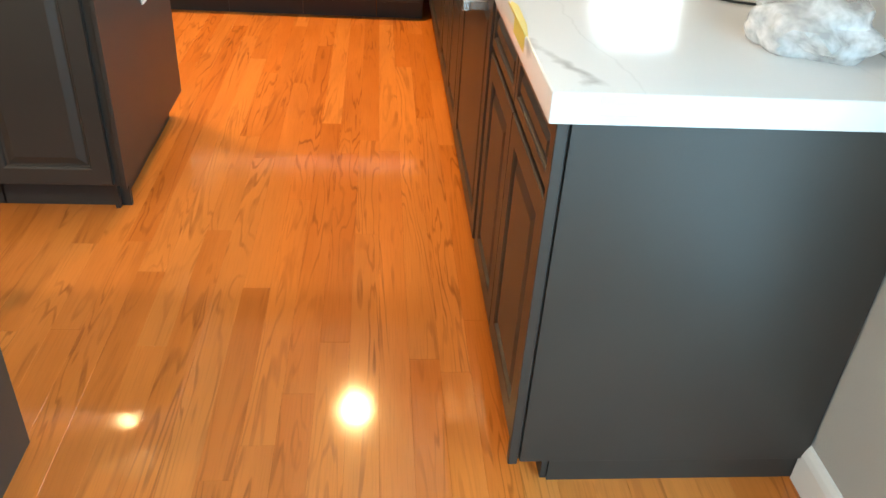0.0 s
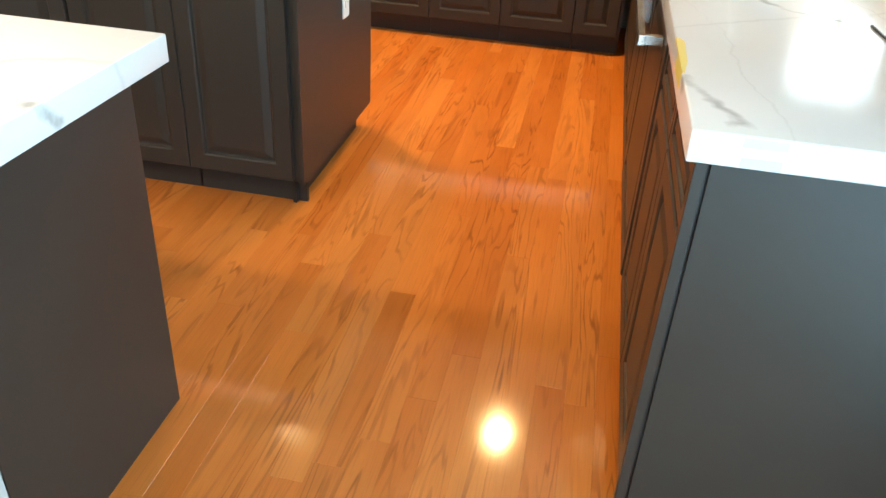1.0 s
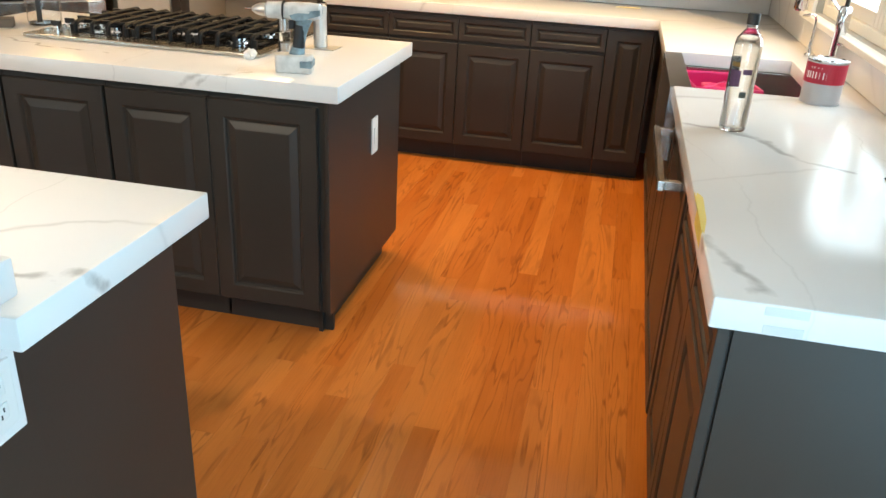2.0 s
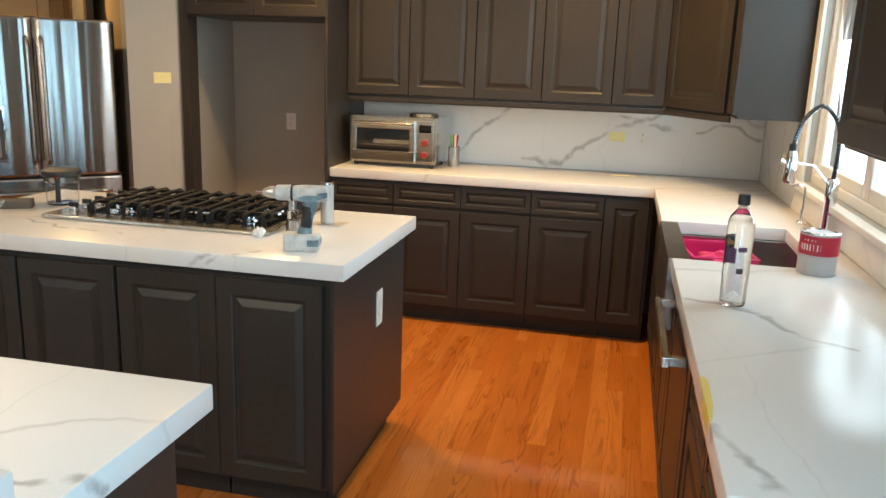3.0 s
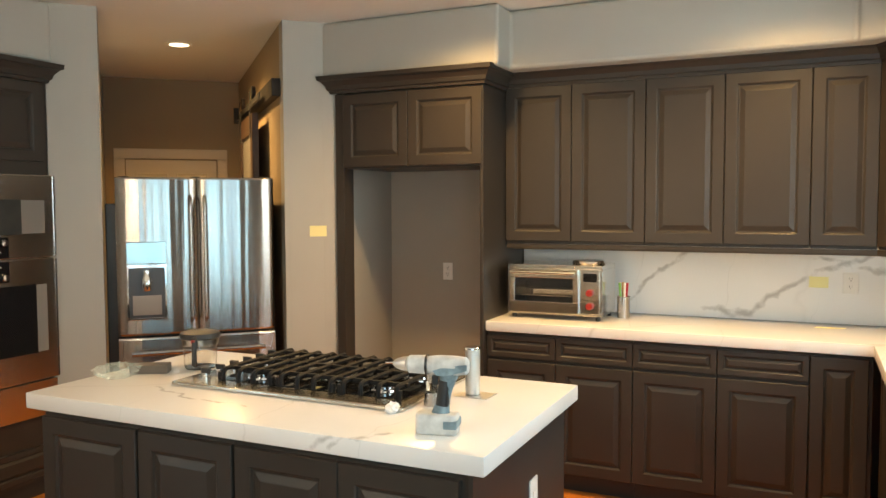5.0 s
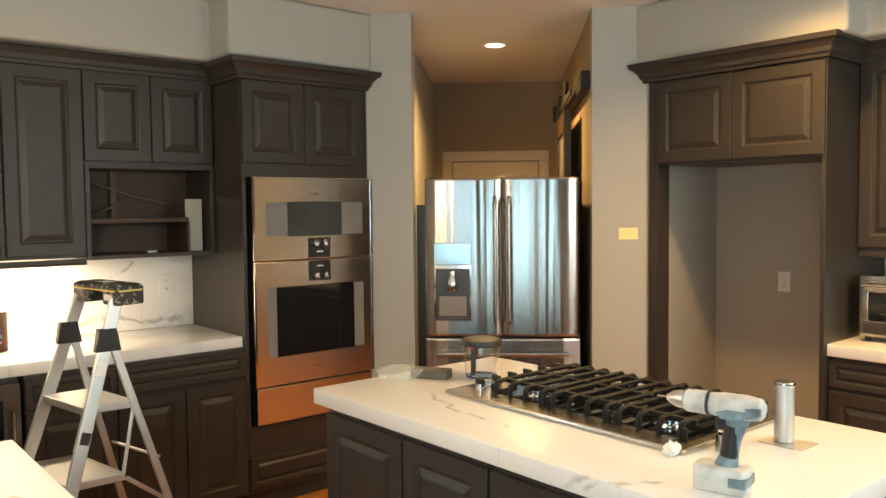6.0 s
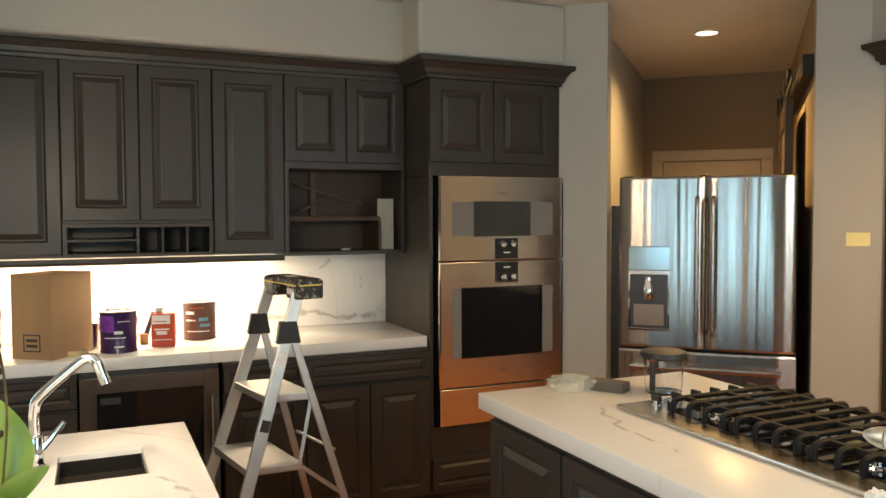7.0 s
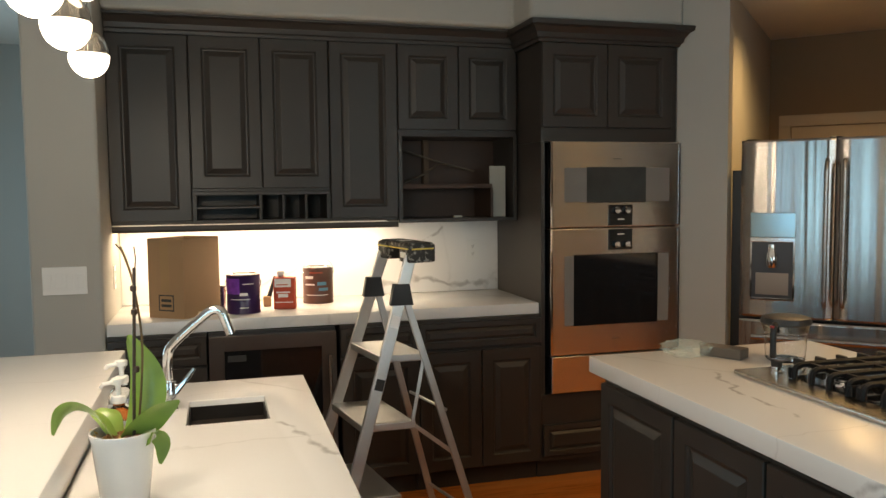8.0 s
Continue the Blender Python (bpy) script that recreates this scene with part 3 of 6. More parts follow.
# ---- north run ----
C0, C1 = 0.887, 0.945
NB = [(-2.022, -1.605), (-1.605, -1.17), (-1.17, -0.735), (-0.735, -0.297)]
for a, b in NB:
    cabinet("base_cabinet", a, 3.545, 0, b - a, 0.645, 0.085, C0, [(0, b - a, 0.095, 0.72)], [(0, b - a, 0.735, 0.872)], 0.06,
            "charcoal painted base cabinet with one drawer and one raised-panel door", "base cabinets")
cabinet("base_cabinet", -0.297, 3.545, 0, 0.28, 0.645, 0.085, C0, [(0, 0.262, 0.095, 0.872)], [], 0.06, "narrow charcoal painted corner base cabinet", "base cabinets")
NU = [(-2.024, (0.417, 0.851)), (-1.173, (0.428, 0.862)), (-0.311, (0.315,))]
for x, ends in NU:
    st = [0.0] + list(ends)
    cabinet("upper_cabinet", x, 3.86, 0, ends[-1], 0.338, 1.385, 2.345, [(p, q, 1.40, 2.335) for p, q in zip(st, st[1:])], [], 0.0,
            "charcoal painted upper cabinet with raised-panel doors", "upper cabinets")
# diagonal corner upper and the short unit by the window
cabinet("corner_upper_cabinet", 0.012, 3.858, -59.5, 0.60, 0.01, 1.385, 2.345, [(0.012, 0.588, 1.40, 2.335)], [], 0.0, "charcoal painted diagonal corner upper cabinet", "upper cabinets")
part("corner_body", prism([(0.016, 3.88), (0.33, 3.345), (0.668, 3.345), (0.668, 4.198), (0.016, 4.198)], 1.386, 2.344), CAB, None).parent = bpy.data.objects["corner_upper_cabinet"]
bpy.data.objects["corner_body"].matrix_parent_inverse = bpy.data.objects["corner_upper_cabinet"].matrix_world.inverted()
cabinet("upper_cabinet", 0.333, 3.342, -90, 0.237, 0.334, 1.385, 2.345, [(0.012, 0.237, 1.40, 2.335)], [], 0.0, "narrow charcoal painted upper cabinet beside the window", "upper cabinets")
cabinet("upper_cabinet", 0.345, 1.03, -90, 0.90, 0.372, 1.43, 2.42, [(0.0, 0.45, 1.44, 2.41), (0.45, 0.90, 1.44, 2.41)], [], 0.0, "charcoal painted upper cabinet on the window wall", "upper cabinets")

# empty fridge alcove: side panels and bridge cabinet
part("alcove_panel", box(-3.026, -2.967, 3.485, 3.60, FZ, 2.316, 0.002), CAB)
tagged(bpy.data.objects["alcove_panel"], "tall charcoal painted stile of the empty fridge alcove", "panel")
part("alcove_panel", box(-2.048, -2.026, 3.485, 4.198, FZ, 2.316, 0.002), CAB)
tagged(bpy.data.objects["alcove_panel.001"], "tall charcoal painted end panel of the empty fridge alcove", "panel")
cabinet("bridge_cabinet", -2.965, 3.491, 0, 0.915, 0.60, 1.852, 2.316, [(0.0, 0.455, 1.858, 2.308), (0.455, 0.936, 1.858, 2.308)], [], 0.0, "charcoal painted bridge cabinet over the empty fridge alcove")

CROWN = [(0, 0), (0.010, 0), (0.014, 0.016), (0.024, 0.022), (0.030, 0.045), (0.052, 0.072), (0.068, 0.080), (0.072, 0.105), (0, 0.105)]


def crown(path, label):
    return tagged(part("crown_moulding", sweep(path, CROWN), CAB), label, "moulding")


crown([(-3.045, 3.60, 2.318), (-3.045, 3.478, 2.318), (-2.022, 3.478, 2.318), (-2.022, 3.84, 2.318)], "stepped charcoal crown moulding over the alcove cabinet")
crown([(-2.01, 3.845, 2.332), (0.005, 3.845, 2.332), (0.33, 3.30, 2.332), (0.33, 3.09, 2.332), (0.66, 3.09, 2.332)], "stepped charcoal crown moulding over the upper cabinets")
crown([(-4.545, -0.595, 2.335), (-4.545, 1.545, 2.335)], "stepped charcoal crown moulding over the upper cabinets")
crown([(-4.57, 1.54, 2.312), (-4.195, 1.54, 2.312), (-4.195, 2.345, 2.312), (-4.30, 2.352, 2.312)], "stepped charcoal crown moulding over the oven tower")

for path, lab in (([(-2.02, 3.862, 1.352), (0.012, 3.862, 1.352), (0.333, 3.32, 1.352)], "charcoal light rail under the back wall cabinets"), ([(-4.562, -0.597, 1.352), (-4.562, 0.858, 1.352)], "charcoal light rail under the oven-side cabinets")):
    tagged(part("light_rail", sweep(path, [(0, 0), (0.010, 0), (0.013, 0.012), (0.013, 0.032), (0, 0.032)]), CAB), lab, "moulding")

# ---- worktops ----
def worktop(name, bm, label, stone=QUARTZ):
    return tagged(part(name, bm, stone, smooth=True), label, "countertop")


worktop("countertop", prism([(-2.024, 3.512), (-0.018, 3.512), (-0.018, 2.49), (0.52, 2.49), (0.52, 1.715), (-0.010, 1.715), (-0.008, 0.0), (0.718, 0.0), (0.718, 1.098), (0.668, 1.098), (0.668, 4.198), (-2.024, 4.198)], C0, C1, 0.004), "white quartz worktop with grey veins and a thick mitred edge")
tagged(part("backsplash", box(-2.022, 0.650, 4.182, 4.198, C1 + 0.001, 1.384, 0.001), QUARTZ), "white veined quartz backsplash slab", "backsplash")
for x0_, y0_, y1_, z1_, lab in ((0.652, 3.09, 4.18, 1.384, "white veined quartz backsplash of the corner"), (0.652, 1.10, 3.088, 1.068, "low white veined quartz backsplash below the window"), (0.702, 0.02, 1.098, 1.068, "low white veined quartz backsplash near the counter end")):
    tagged(part("backsplash", box(x0_, x0_ + 0.016, y0_, y1_, C1 + 0.001, z1_, 0.001), QUARTZ), lab, "backsplash")

# ---- east run ----
EB = [(0.03, 0.45), (0.45, 0.86)]
for a, b in EB:
    cabinet("base_cabinet", 0.035, b, -90, b - a, 0.62, 0.085, C0, [(0, b - a, 0.095, 0.72)], [(0, b - a, 0.735, 0.872)], 0.06,
            "charcoal painted base cabinet with one drawer and one raised-panel door", "base cabinets")
cabinet("sink_base_cabinet", 0.035, 2.54, -90, 0.88, 0.62, 0.085, 0.66, [(0, 0.44, 0.095, 0.655), (0.44, 0.88, 0.095, 0.655)], [], 0.06, "charcoal painted sink base cabinet with two doors")
cabinet("base_cabinet", 0.035, 3.54, -90, 0.995, 0.62, 0.085, C0, [(0.02, 0.995, 0.095, 0.872)], [], 0.06, "charcoal painted corner base cabinet", "base cabinets")
ep = thing("end_panel", None, "blue-grey looking painted end panel of the counter run", "panel")
part("panel", box(0.037, 0.716, 0.012, 0.030, 0.055, C0, 0.001), CAB, ep)
part("stile", box(0.010, 0.031, 0.009, 0.030, 0.050, C0, 0.002), CAB, ep)
part("gap_strip", box(0.031, 0.037, 0.022, 0.030, 0.055, C0, 0.0), DARK, ep)
part("toe_panel", box(0.110, 0.716, 0.024, 0.040, FZ, 0.055, 0.0), CAB, ep)

# dishwasher
dw = thing("dishwasher", pose(0.03, 1.62, 0, 0, 0, -90), "panelled dishwasher with a square stainless bar handle", "dishwasher")
part("body", box(0.002, 0.755, 0.0, 0.58, 0.085, C0 - 0.002, 0.001), CAB, dw)
part("door", raised_door(0.75, 0.755, 0.003, 0.115), CAB, dw)
h = box(0.02, 0.66, -0.092, -0.070, 0.795, 0.825, 0.003)
box(0.03, 0.055, -0.072, -0.02, 0.797, 0.823, 0.002, h)
box(0.625, 0.65, -0.072, -0.02, 0.797, 0.823, 0.002, h)
part("handle", h, STEEL_H, dw, "stainless square bar handle")
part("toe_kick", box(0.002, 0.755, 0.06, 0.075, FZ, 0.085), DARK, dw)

# ---- west run ----
XW = -4.215
cabinet("base_cabinet", XW, -0.595, 90, 0.44, 0.68, 0.085, C0, [(0, 0.44, 0.095, 0.40)], [(0, 0.44, 0.735, 0.872), (0, 0.44, 0.41, 0.725)], 0.06, "charcoal painted drawer base cabinet", "base cabinets")
cabinet("base_cabinet", XW, 0.475, 90, 0.40, 0.68, 0.085, C0, [(0, 0.40, 0.095, 0.72)], [(0, 0.40, 0.735, 0.872)], 0.06, "charcoal painted base cabinet with one drawer and one raised-panel door", "base cabinets")
cabinet("base_cabinet", XW, 0.877, 90, 0.67, 0.68, 0.085, C0, [(0, 0.335, 0.095, 0.72), (0.335, 0.67, 0.095, 0.72)], [(0, 0.67, 0.735, 0.872)], 0.06, "charcoal painted base cabinet with a wide drawer and two doors", "base cabinets")
worktop("countertop", box(-4.898, -4.235, -0.598, 1.548, C0, C1, 0.004), "white veined quartz worktop beside the wall ovens")
tagged(part("backsplash", box(-4.898, -4.882, -0.598, 1.548, C1 + 0.001, 1.39, 0.001), QUARTZ), "bright-lit white veined quartz backsplash", "backsplash")
WU = -4.56
cabinet("upper_cabinet", WU, -0.598, 90, 0.388, 0.335, 1.39, 2.345, [(0.0, 0.386, 1.405, 2.335)], [], 0.0, "charcoal painted upper cabinet with a tall raised-panel door", "upper cabinets")
cabinet("upper_cabinet", WU, 0.492, 90, 0.366, 0.335, 1.39, 2.345, [(0.0, 0.366, 1.405, 2.335)], [], 0.0, "charcoal painted upper cabinet with a tall raised-panel door", "upper cabinets")
# rack unit: two doors over letter slots and cubbies
rk = thing("rack_cabinet", pose(WU, -0.21, 0, 0, 0, 90), "charcoal painted upper cabinet with two doors over open cubbies", "cabinet")
part("body", box(0, 0.70, 0, 0.335, 1.555, 2.345, 0.001), CAB, rk)
for a, b in ((0, 0.35), (0.35, 0.70)):
    part("door", raised_door(b - a - 2 * GAP, 0.765, a + GAP, 1.57), CAB, rk)
part("cubby_back", box(0, 0.70, 0.30, 0.335, 1.39, 1.555), CAB, rk)
for a, b, c, d in ((0, 0.70, 1.39, 1.408), (0, 0.70, 1.535, 1.554), (0, 0.02, 1.408, 1.535), (0.68, 0.70, 1.408, 1.535), (0.02, 0.33, 1.466, 1.478), (0.33, 0.345, 1.408, 1.535), (0.448, 0.460, 1.408, 1.535), (0.565, 0.577, 1.408, 1.535)):
    part("cubby_board", box(a, b, -0.012, 0.30, c, d, 0.001), CAB, rk)
# niche unit: two short doors over an open niche with a shelf
ni = thing("niche_cabinet", pose(WU, 0.86, 0, 0, 0, 90), "charcoal painted upper cabinet with two doors over an unfinished open niche", "cabinet")
part("body", box(0, 0.684, 0, 0.335, 1.86, 2.345, 0.001), CAB, ni)
for a, b in ((0, 0.342), (0.342, 0.684)):
    part("door", raised_door(b - a - 2 * GAP, 0.455, a + GAP, 1.88), CAB, ni)
nb = box(0, 0.684, 0.318, 0.335, 1.375, 1.86)
part("back", nb, RAW, ni, "bare brown niche back")
for a, b, c, d in ((0, 0.684, 1.375, 1.395), (0, 0.684, 1.842, 1.86), (0, 0.022, 1.395, 1.842), (0.662, 0.684, 1.395, 1.842)):
    part("surround_board", box(a, b, -0.02, 0.318, c, d, 0.001), CAB, ni)
part("shelf", box(0.022, 0.55, 0.02, 0.318, 1.56, 1.585, 0.001), RAW, ni, "raw brown shelf board")
for a in (0.052, 0.215):
    part("stud", box(a, a + 0.032, 0.27, 0.318, 1.585, 1.842, 0.002), surface("bare_stud_wood", (0.10, 0.062, 0.038), 0.75, var=0.3, big=18), ni, "bare upright framing stud")
part("scrap", box(0.335, 0.385, 0.06, 0.09, 1.395, 1.407, 0.003), WALL, ni, "small pale scrap")
part("divider", box(0.54, 0.555, 0.02, 0.318, 1.395, 1.56, 0.001), RAW, ni)
part("flap_board", box(0.545, 0.640, 0.05, 0.062, 1.396, 1.685, 0.002), ALCOVE, ni, "grey upright flap board")
for a, b in (((0.05, 0.29, 1.80), (0.52, 0.26, 1.66)), ((0.10, 0.28, 1.60), (0.30, 0.29, 1.70))):
    part("stick", tube(arc([a, ((a[0] + b[0]) / 2, 0.25, (a[2] + b[2]) / 2 - 0.01), b]), 0.006, 6), surface("dull_wood_stick", (0.13, 0.095, 0.065), 0.7), ni, "loose thin wooden stick")

# oven tower
tw = thing("oven_tower", pose(-4.21, 1.55, 0, 0, 0, 90), "tall charcoal painted oven housing cabinet", "cabinet")
part("top_box", box(0, 0.80, 0, 0.688, 1.80, 2.312, 0.001), CAB, tw)
part("base_box", box(0, 0.80, 0, 0.688, 0.085, 0.45, 0.001), CAB, tw)
for x_ in (0, 0.778):
    part("side_panel", box(x_, x_ + 0.022, 0, 0.688, 0.451, 1.799, 0.001), CAB, tw)
part("back_panel", box(0.022, 0.778, 0.60, 0.688, 0.451, 1.799, 0.001), CAB, tw)
for a, b in ((0, 0.375), (0.375, 0.765)):
    part("door", raised_door(b - a - 2 * GAP, 0.438, a + GAP, 1.872), CAB, tw)
part("drawer_front", raised_door(0.78, 0.17, 0.01, 0.115), CAB, tw)
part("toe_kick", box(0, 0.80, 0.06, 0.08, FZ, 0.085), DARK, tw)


def dial(at, parent):
    k = part("knob", lathe([(0, 0), (0.019, 0), (0.019, 0.010), (0.017, 0.026), (0, 0.027)], 20), CHROME, parent, "round steel knob", smooth=True)
    k.matrix_basis = Matrix.Translation(at) @ pose(0, 0, 0, 90, 0, 0)
    return k


def oven(z0, z1, win, panel, label, knobs_low, pane_mat):
    """Steel and glass door; win is the glass (x0, x1, z0, z1)."""
    ob = thing("wall_oven", pose(-4.208, 1.589, 0, 0, 0, 90), label, "oven")
    w = 0.768
    part("body", box(0.012, w - 0.012, 0.004, 0.55, z0 + 0.004, z1 - 0.004), BLACK, ob)
    door = part("door", box(0, w, -0.036, 0.0, z0, z1, 0.003), STEEL_H, ob, "brushed steel door")
    a, b, c, d = win
    part("side_glass", box(0.078, 0.700, -0.0385, -0.036, c, d, 0.001), SATIN, ob, "pale satin glass border")
    part("window", box(a, b, -0.041, -0.0385, c - 0.004, d + 0.004, 0.001), pane_mat, ob, "dark mirror oven glass")
    for e0, e1 in ((0.0, 0.012), (w - 0.012, w)):
        part("edge_trim", box(e0, e1, -0.0385, -0.036, z0 + 0.004, z1 - 0.004, 0.001), CHROME, ob, "bright polished edge")
    p0, p1 = panel
    part("control_panel", box(0.335, 0.475, -0.042, -0.036, p0, p1, 0.002), BGLASS, ob, "black glass control panel")
    zk = p0 + 0.028 if knobs_low else p1 - 0.028
    for x in (0.374, 0.436):
        dial((x, -0.042, zk), ob)
    zt = p1 - 0.03 if knobs_low else p0 + 0.03
    part("display_bar", box(0.385, 0.425, -0.0435, -0.042, zt, zt + 0.006), PLATE, ob, "pale illegible display line")
    part("badge", box(0.36, 0.405, -0.0375, -0.036, (z1 - 0.092) if knobs_low is False else z0 + 0.075, (z1 - 0.088) if knobs_low is False else z0 + 0.079), SLOT, ob, "small dark badge bar")
    return ob


oven(1.345, 1.798, (0.205, 0.555, 1.478, 1.660), (1.352, 1.462), "upper stainless wall oven with a small glass window", False, MGLASS)
oven(0.664, 1.338, (0.130, 0.632, 0.822, 1.195), (1.222, 1.332), "lower stainless wall oven with a black glass window", True, BGLASS)
wd = thing("warming_drawer", pose(-4.208, 1.598, 0, 0, 0, 90), "plain stainless warming drawer below the ovens", "drawer")
part("front", box(0, 0.75, -0.03, 0.0, 0.458, 0.655, 0.003), STEEL_H, wd)
part("body", box(0.01, 0.74, 0.002, 0.5, 0.462, 0.65), BLACK, wd)

# wine cooler
wc = thing("wine_cooler", pose(-4.21, -0.148, 0, 0, 0, 90), "under-counter wine cooler with dark framed glass door", "wine cooler")
part("body", box(0, 0.60, 0.0, 0.60, 0.085, C0 - 0.003), BLACK, wc)
wf = bmesh.new()
for a, b, c, d in ((0, 0.07, 0.11, 0.868), (0.53, 0.60, 0.11, 0.868), (0.07, 0.53, 0.11, 0.18), (0.07, 0.53, 0.798, 0.868)):
    box(a, b, -0.04, -0.001, c, d, 0.002, wf)
part("door_frame", wf, surface("dark_bronze_metal", (0.16, 0.125, 0.108), 0.30, 0.8), wc, "dark bronze door frame")
part("pane", box(0.07, 0.53, -0.03, -0.022, 0.18, 0.798), BGLASS, wc, "dark glass pane")
hw = tube([(0.565, -0.075, 0.28), (0.565, -0.075, 0.76)], 0.009)
tube([(0.565, -0.04, 0.31), (0.565, -0.075, 0.31)], 0.007, bm=hw)
tube([(0.565, -0.04, 0.73), (0.565, -0.075, 0.73)], 0.007, bm=hw)
part("handle", hw, STEEL_V, wc, "slim steel bar handle", smooth=True)
for z in (0.32, 0.45, 0.58):
    part("shelf", box(0.085, 0.515, -0.0215, -0.0195, z, z + 0.018), BROWN, wc, "wooden bottle shelf front")
part("control_panel", box(0.085, 0.17, -0.0325, -0.030, 0.745, 0.775), SLOT, wc, "small dark display")

# ---- centre island ----
isl = [(-1.575, 0.43), (-1.965, 0.40), (-2.38, 0.415), (-2.85, 0.47)]
for x, w in isl:
    cabinet("island_cabinet", x, 1.222, 0, w, 0.86, 0.085, C0, [(0.004, w - 0.004 - (0.02 if x > -1.6 else 0), 0.095, 0.862)], [], 0.055, "charcoal painted island cabinet with a full-height raised-panel door", "island cabinets")
ip = thing("island_end_panel", None, "charcoal painted end panel of the cooktop island", "panel")
part("panel", box(-1.143, -1.129, 1.203, 2.085, 0.085, C0, 0.001), CAB, ip)
part("toe_panel", box(-1.195, -1.18, 1.255, 2.03, FZ, 0.085), CAB, ip)
worktop("island_worktop", box(-2.905, -1.088, 1.184, 2.128, C0, C1, 0.004), "white quartz island worktop with soft grey veins", QUARTZ_I)


def wall_plate(name, m, w, h, label, kind):
    ob = thing(name, m, label, "outlet" if kind == "outlet" else "switch")
    part("plate", box(-w / 2, w / 2, -0.006, 0, -h / 2, h / 2, 0.002), PLATE, ob)
    if kind == "outlet":
        for z in (-0.022, 0.022):
            part("socket", box(-0.016, 0.016, -0.0085, -0.006, z - 0.014, z + 0.014, 0.002), PLATE, ob)
            for x, zz in ((-0.006, 0.004), (0.006, 0.004), (0, -0.007)):
                part("slot", box(x - 0.0013, x + 0.0013, -0.0092, -0.0085, z + zz - 0.004, z + zz + 0.004), SLOT, ob)
    else:
        n = max(1, round(w / 0.046) - 0) if w > 0.1 else 1
        for k in range(n):
            x = (k - (n - 1) / 2) * 0.046
            part("rocker", box(x - 0.016, x + 0.016, -0.0095, -0.006, -0.033, 0.033, 0.002), PLATE, ob)
    return ob


wall_plate("switch_plate", pose(-1.129, 1.715, 0.64, 0, 0, 90), 0.075, 0.145, "white plate on the island end panel", "switch")
wall_plate("outlet_plate", pose(-0.10, 4.182, 1.178), 0.078, 0.12, "white duplex outlet on the quartz backsplash", "outlet")
wall_plate("outlet_plate", pose(-2.58, 4.20, 1.165), 0.072, 0.118, "white outlet on the grey alcove wall", "outlet")
wall_plate("outlet_plate", pose(-4.882, 1.385, 1.19, 0, 0, 90), 0.085, 0.12, "white outlet on the lit backsplash", "outlet")
wall_plate("switch_plate", pose(-4.20, -0.758, 1.16, 0, 0, 90), 0.185, 0.125, "wide white switch plate on the wall end", "switch")

# ---- sink island with raised bar ----
for x, w in ((-1.69, 0.58), (-2.30, 0.61), (-2.90, 0.60)):
    cabinet("bar_cabinet", x + w, 0.132, 180, w, 0.48, 0.085, C0, [(0.0, w, 0.095, 0.862)], [], 0.055, "charcoal painted cabinet of the bar island", "bar cabinets")
part("end_panel", box(-1.113, -1.096, -0.42, 0.158, FZ, C0, 0.001), CAB)
tagged(bpy.data.objects["end_panel.001"], "plain charcoal-brown painted end panel of the bar island", "panel")
HOLE = (-2.70, -2.448, -0.185, 0.028)
worktop("bar_worktop", slab_hole(-2.936, -1.006, -0.40, 0.166, C0, C1, HOLE), "white veined quartz worktop with a square bar sink", QUARTZ_I)
structure("bar_wall", box(-3.0, -1.095, -0.60, -0.425, FZ, 0.98), KNOCK, "low wall with pale knockdown texture under the raised bar")
worktop("raised_counter", box(-3.05, -1.0, -0.98, -0.39, 0.98, 1.042, 0.006), "raised white quartz bar top", QUARTZ_I)
tagged(part("bar_riser", box(-2.93, -1.094, -0.424, -0.402, C1 + 0.001, 0.979, 0.001), QUARTZ), "white quartz riser behind the bar sink", "riser")
tagged(part("bar_end_cladding", box(-1.093, -1.073, -0.598, -0.345, 0.71, 0.979, 0.002), QUARTZ), "white quartz end cladding of the bar wall", "cladding")
wall_plate("outlet_plate", pose(-1.074, -0.40, 0.79, 0, 0, 90), 0.075, 0.118, "white outlet on the bar end cladding", "outlet")
sk = thing("bar_sink", None, "dark undermount bar sink", "sink")
x0, x1, y0, y1 = HOLE
for q in ((x0 - 0.012, x0, y0 - 0.012, y1 + 0.012, 0.72, C0), (x1, x1 + 0.012, y0 - 0.012, y1 + 0.012, 0.72, C0), (x0, x1, y0 - 0.012, y0, 0.72, C0), (x0, x1, y1, y1 + 0.012, 0.72, C0), (x0, x1, y0, y1, 0.71, 0.722), (x0 + 0.0005, x0 + 0.004, y0 + 0.0005, y1 - 0.0005, 0.722, C1 - 0.018), (x1 - 0.004, x1 - 0.0005, y0 + 0.0005, y1 - 0.0005, 0.722, C1 - 0.018), (x0 + 0.004, x1 - 0.004, y0 + 0.0005, y0 + 0.004, 0.722, C1 - 0.018), (x0 + 0.004, x1 - 0.004, y1 - 0.004, y1 - 0.0005, 0.722, C1 - 0.018)):
    part("basin_wall", box(*q), SINKD, sk)
part("drain", cyl(0.03, 0.722, 0.726, m=Matrix.Translation(((x0 + x1) / 2, (y0 + y1) / 2, 0))), CHROME, sk)

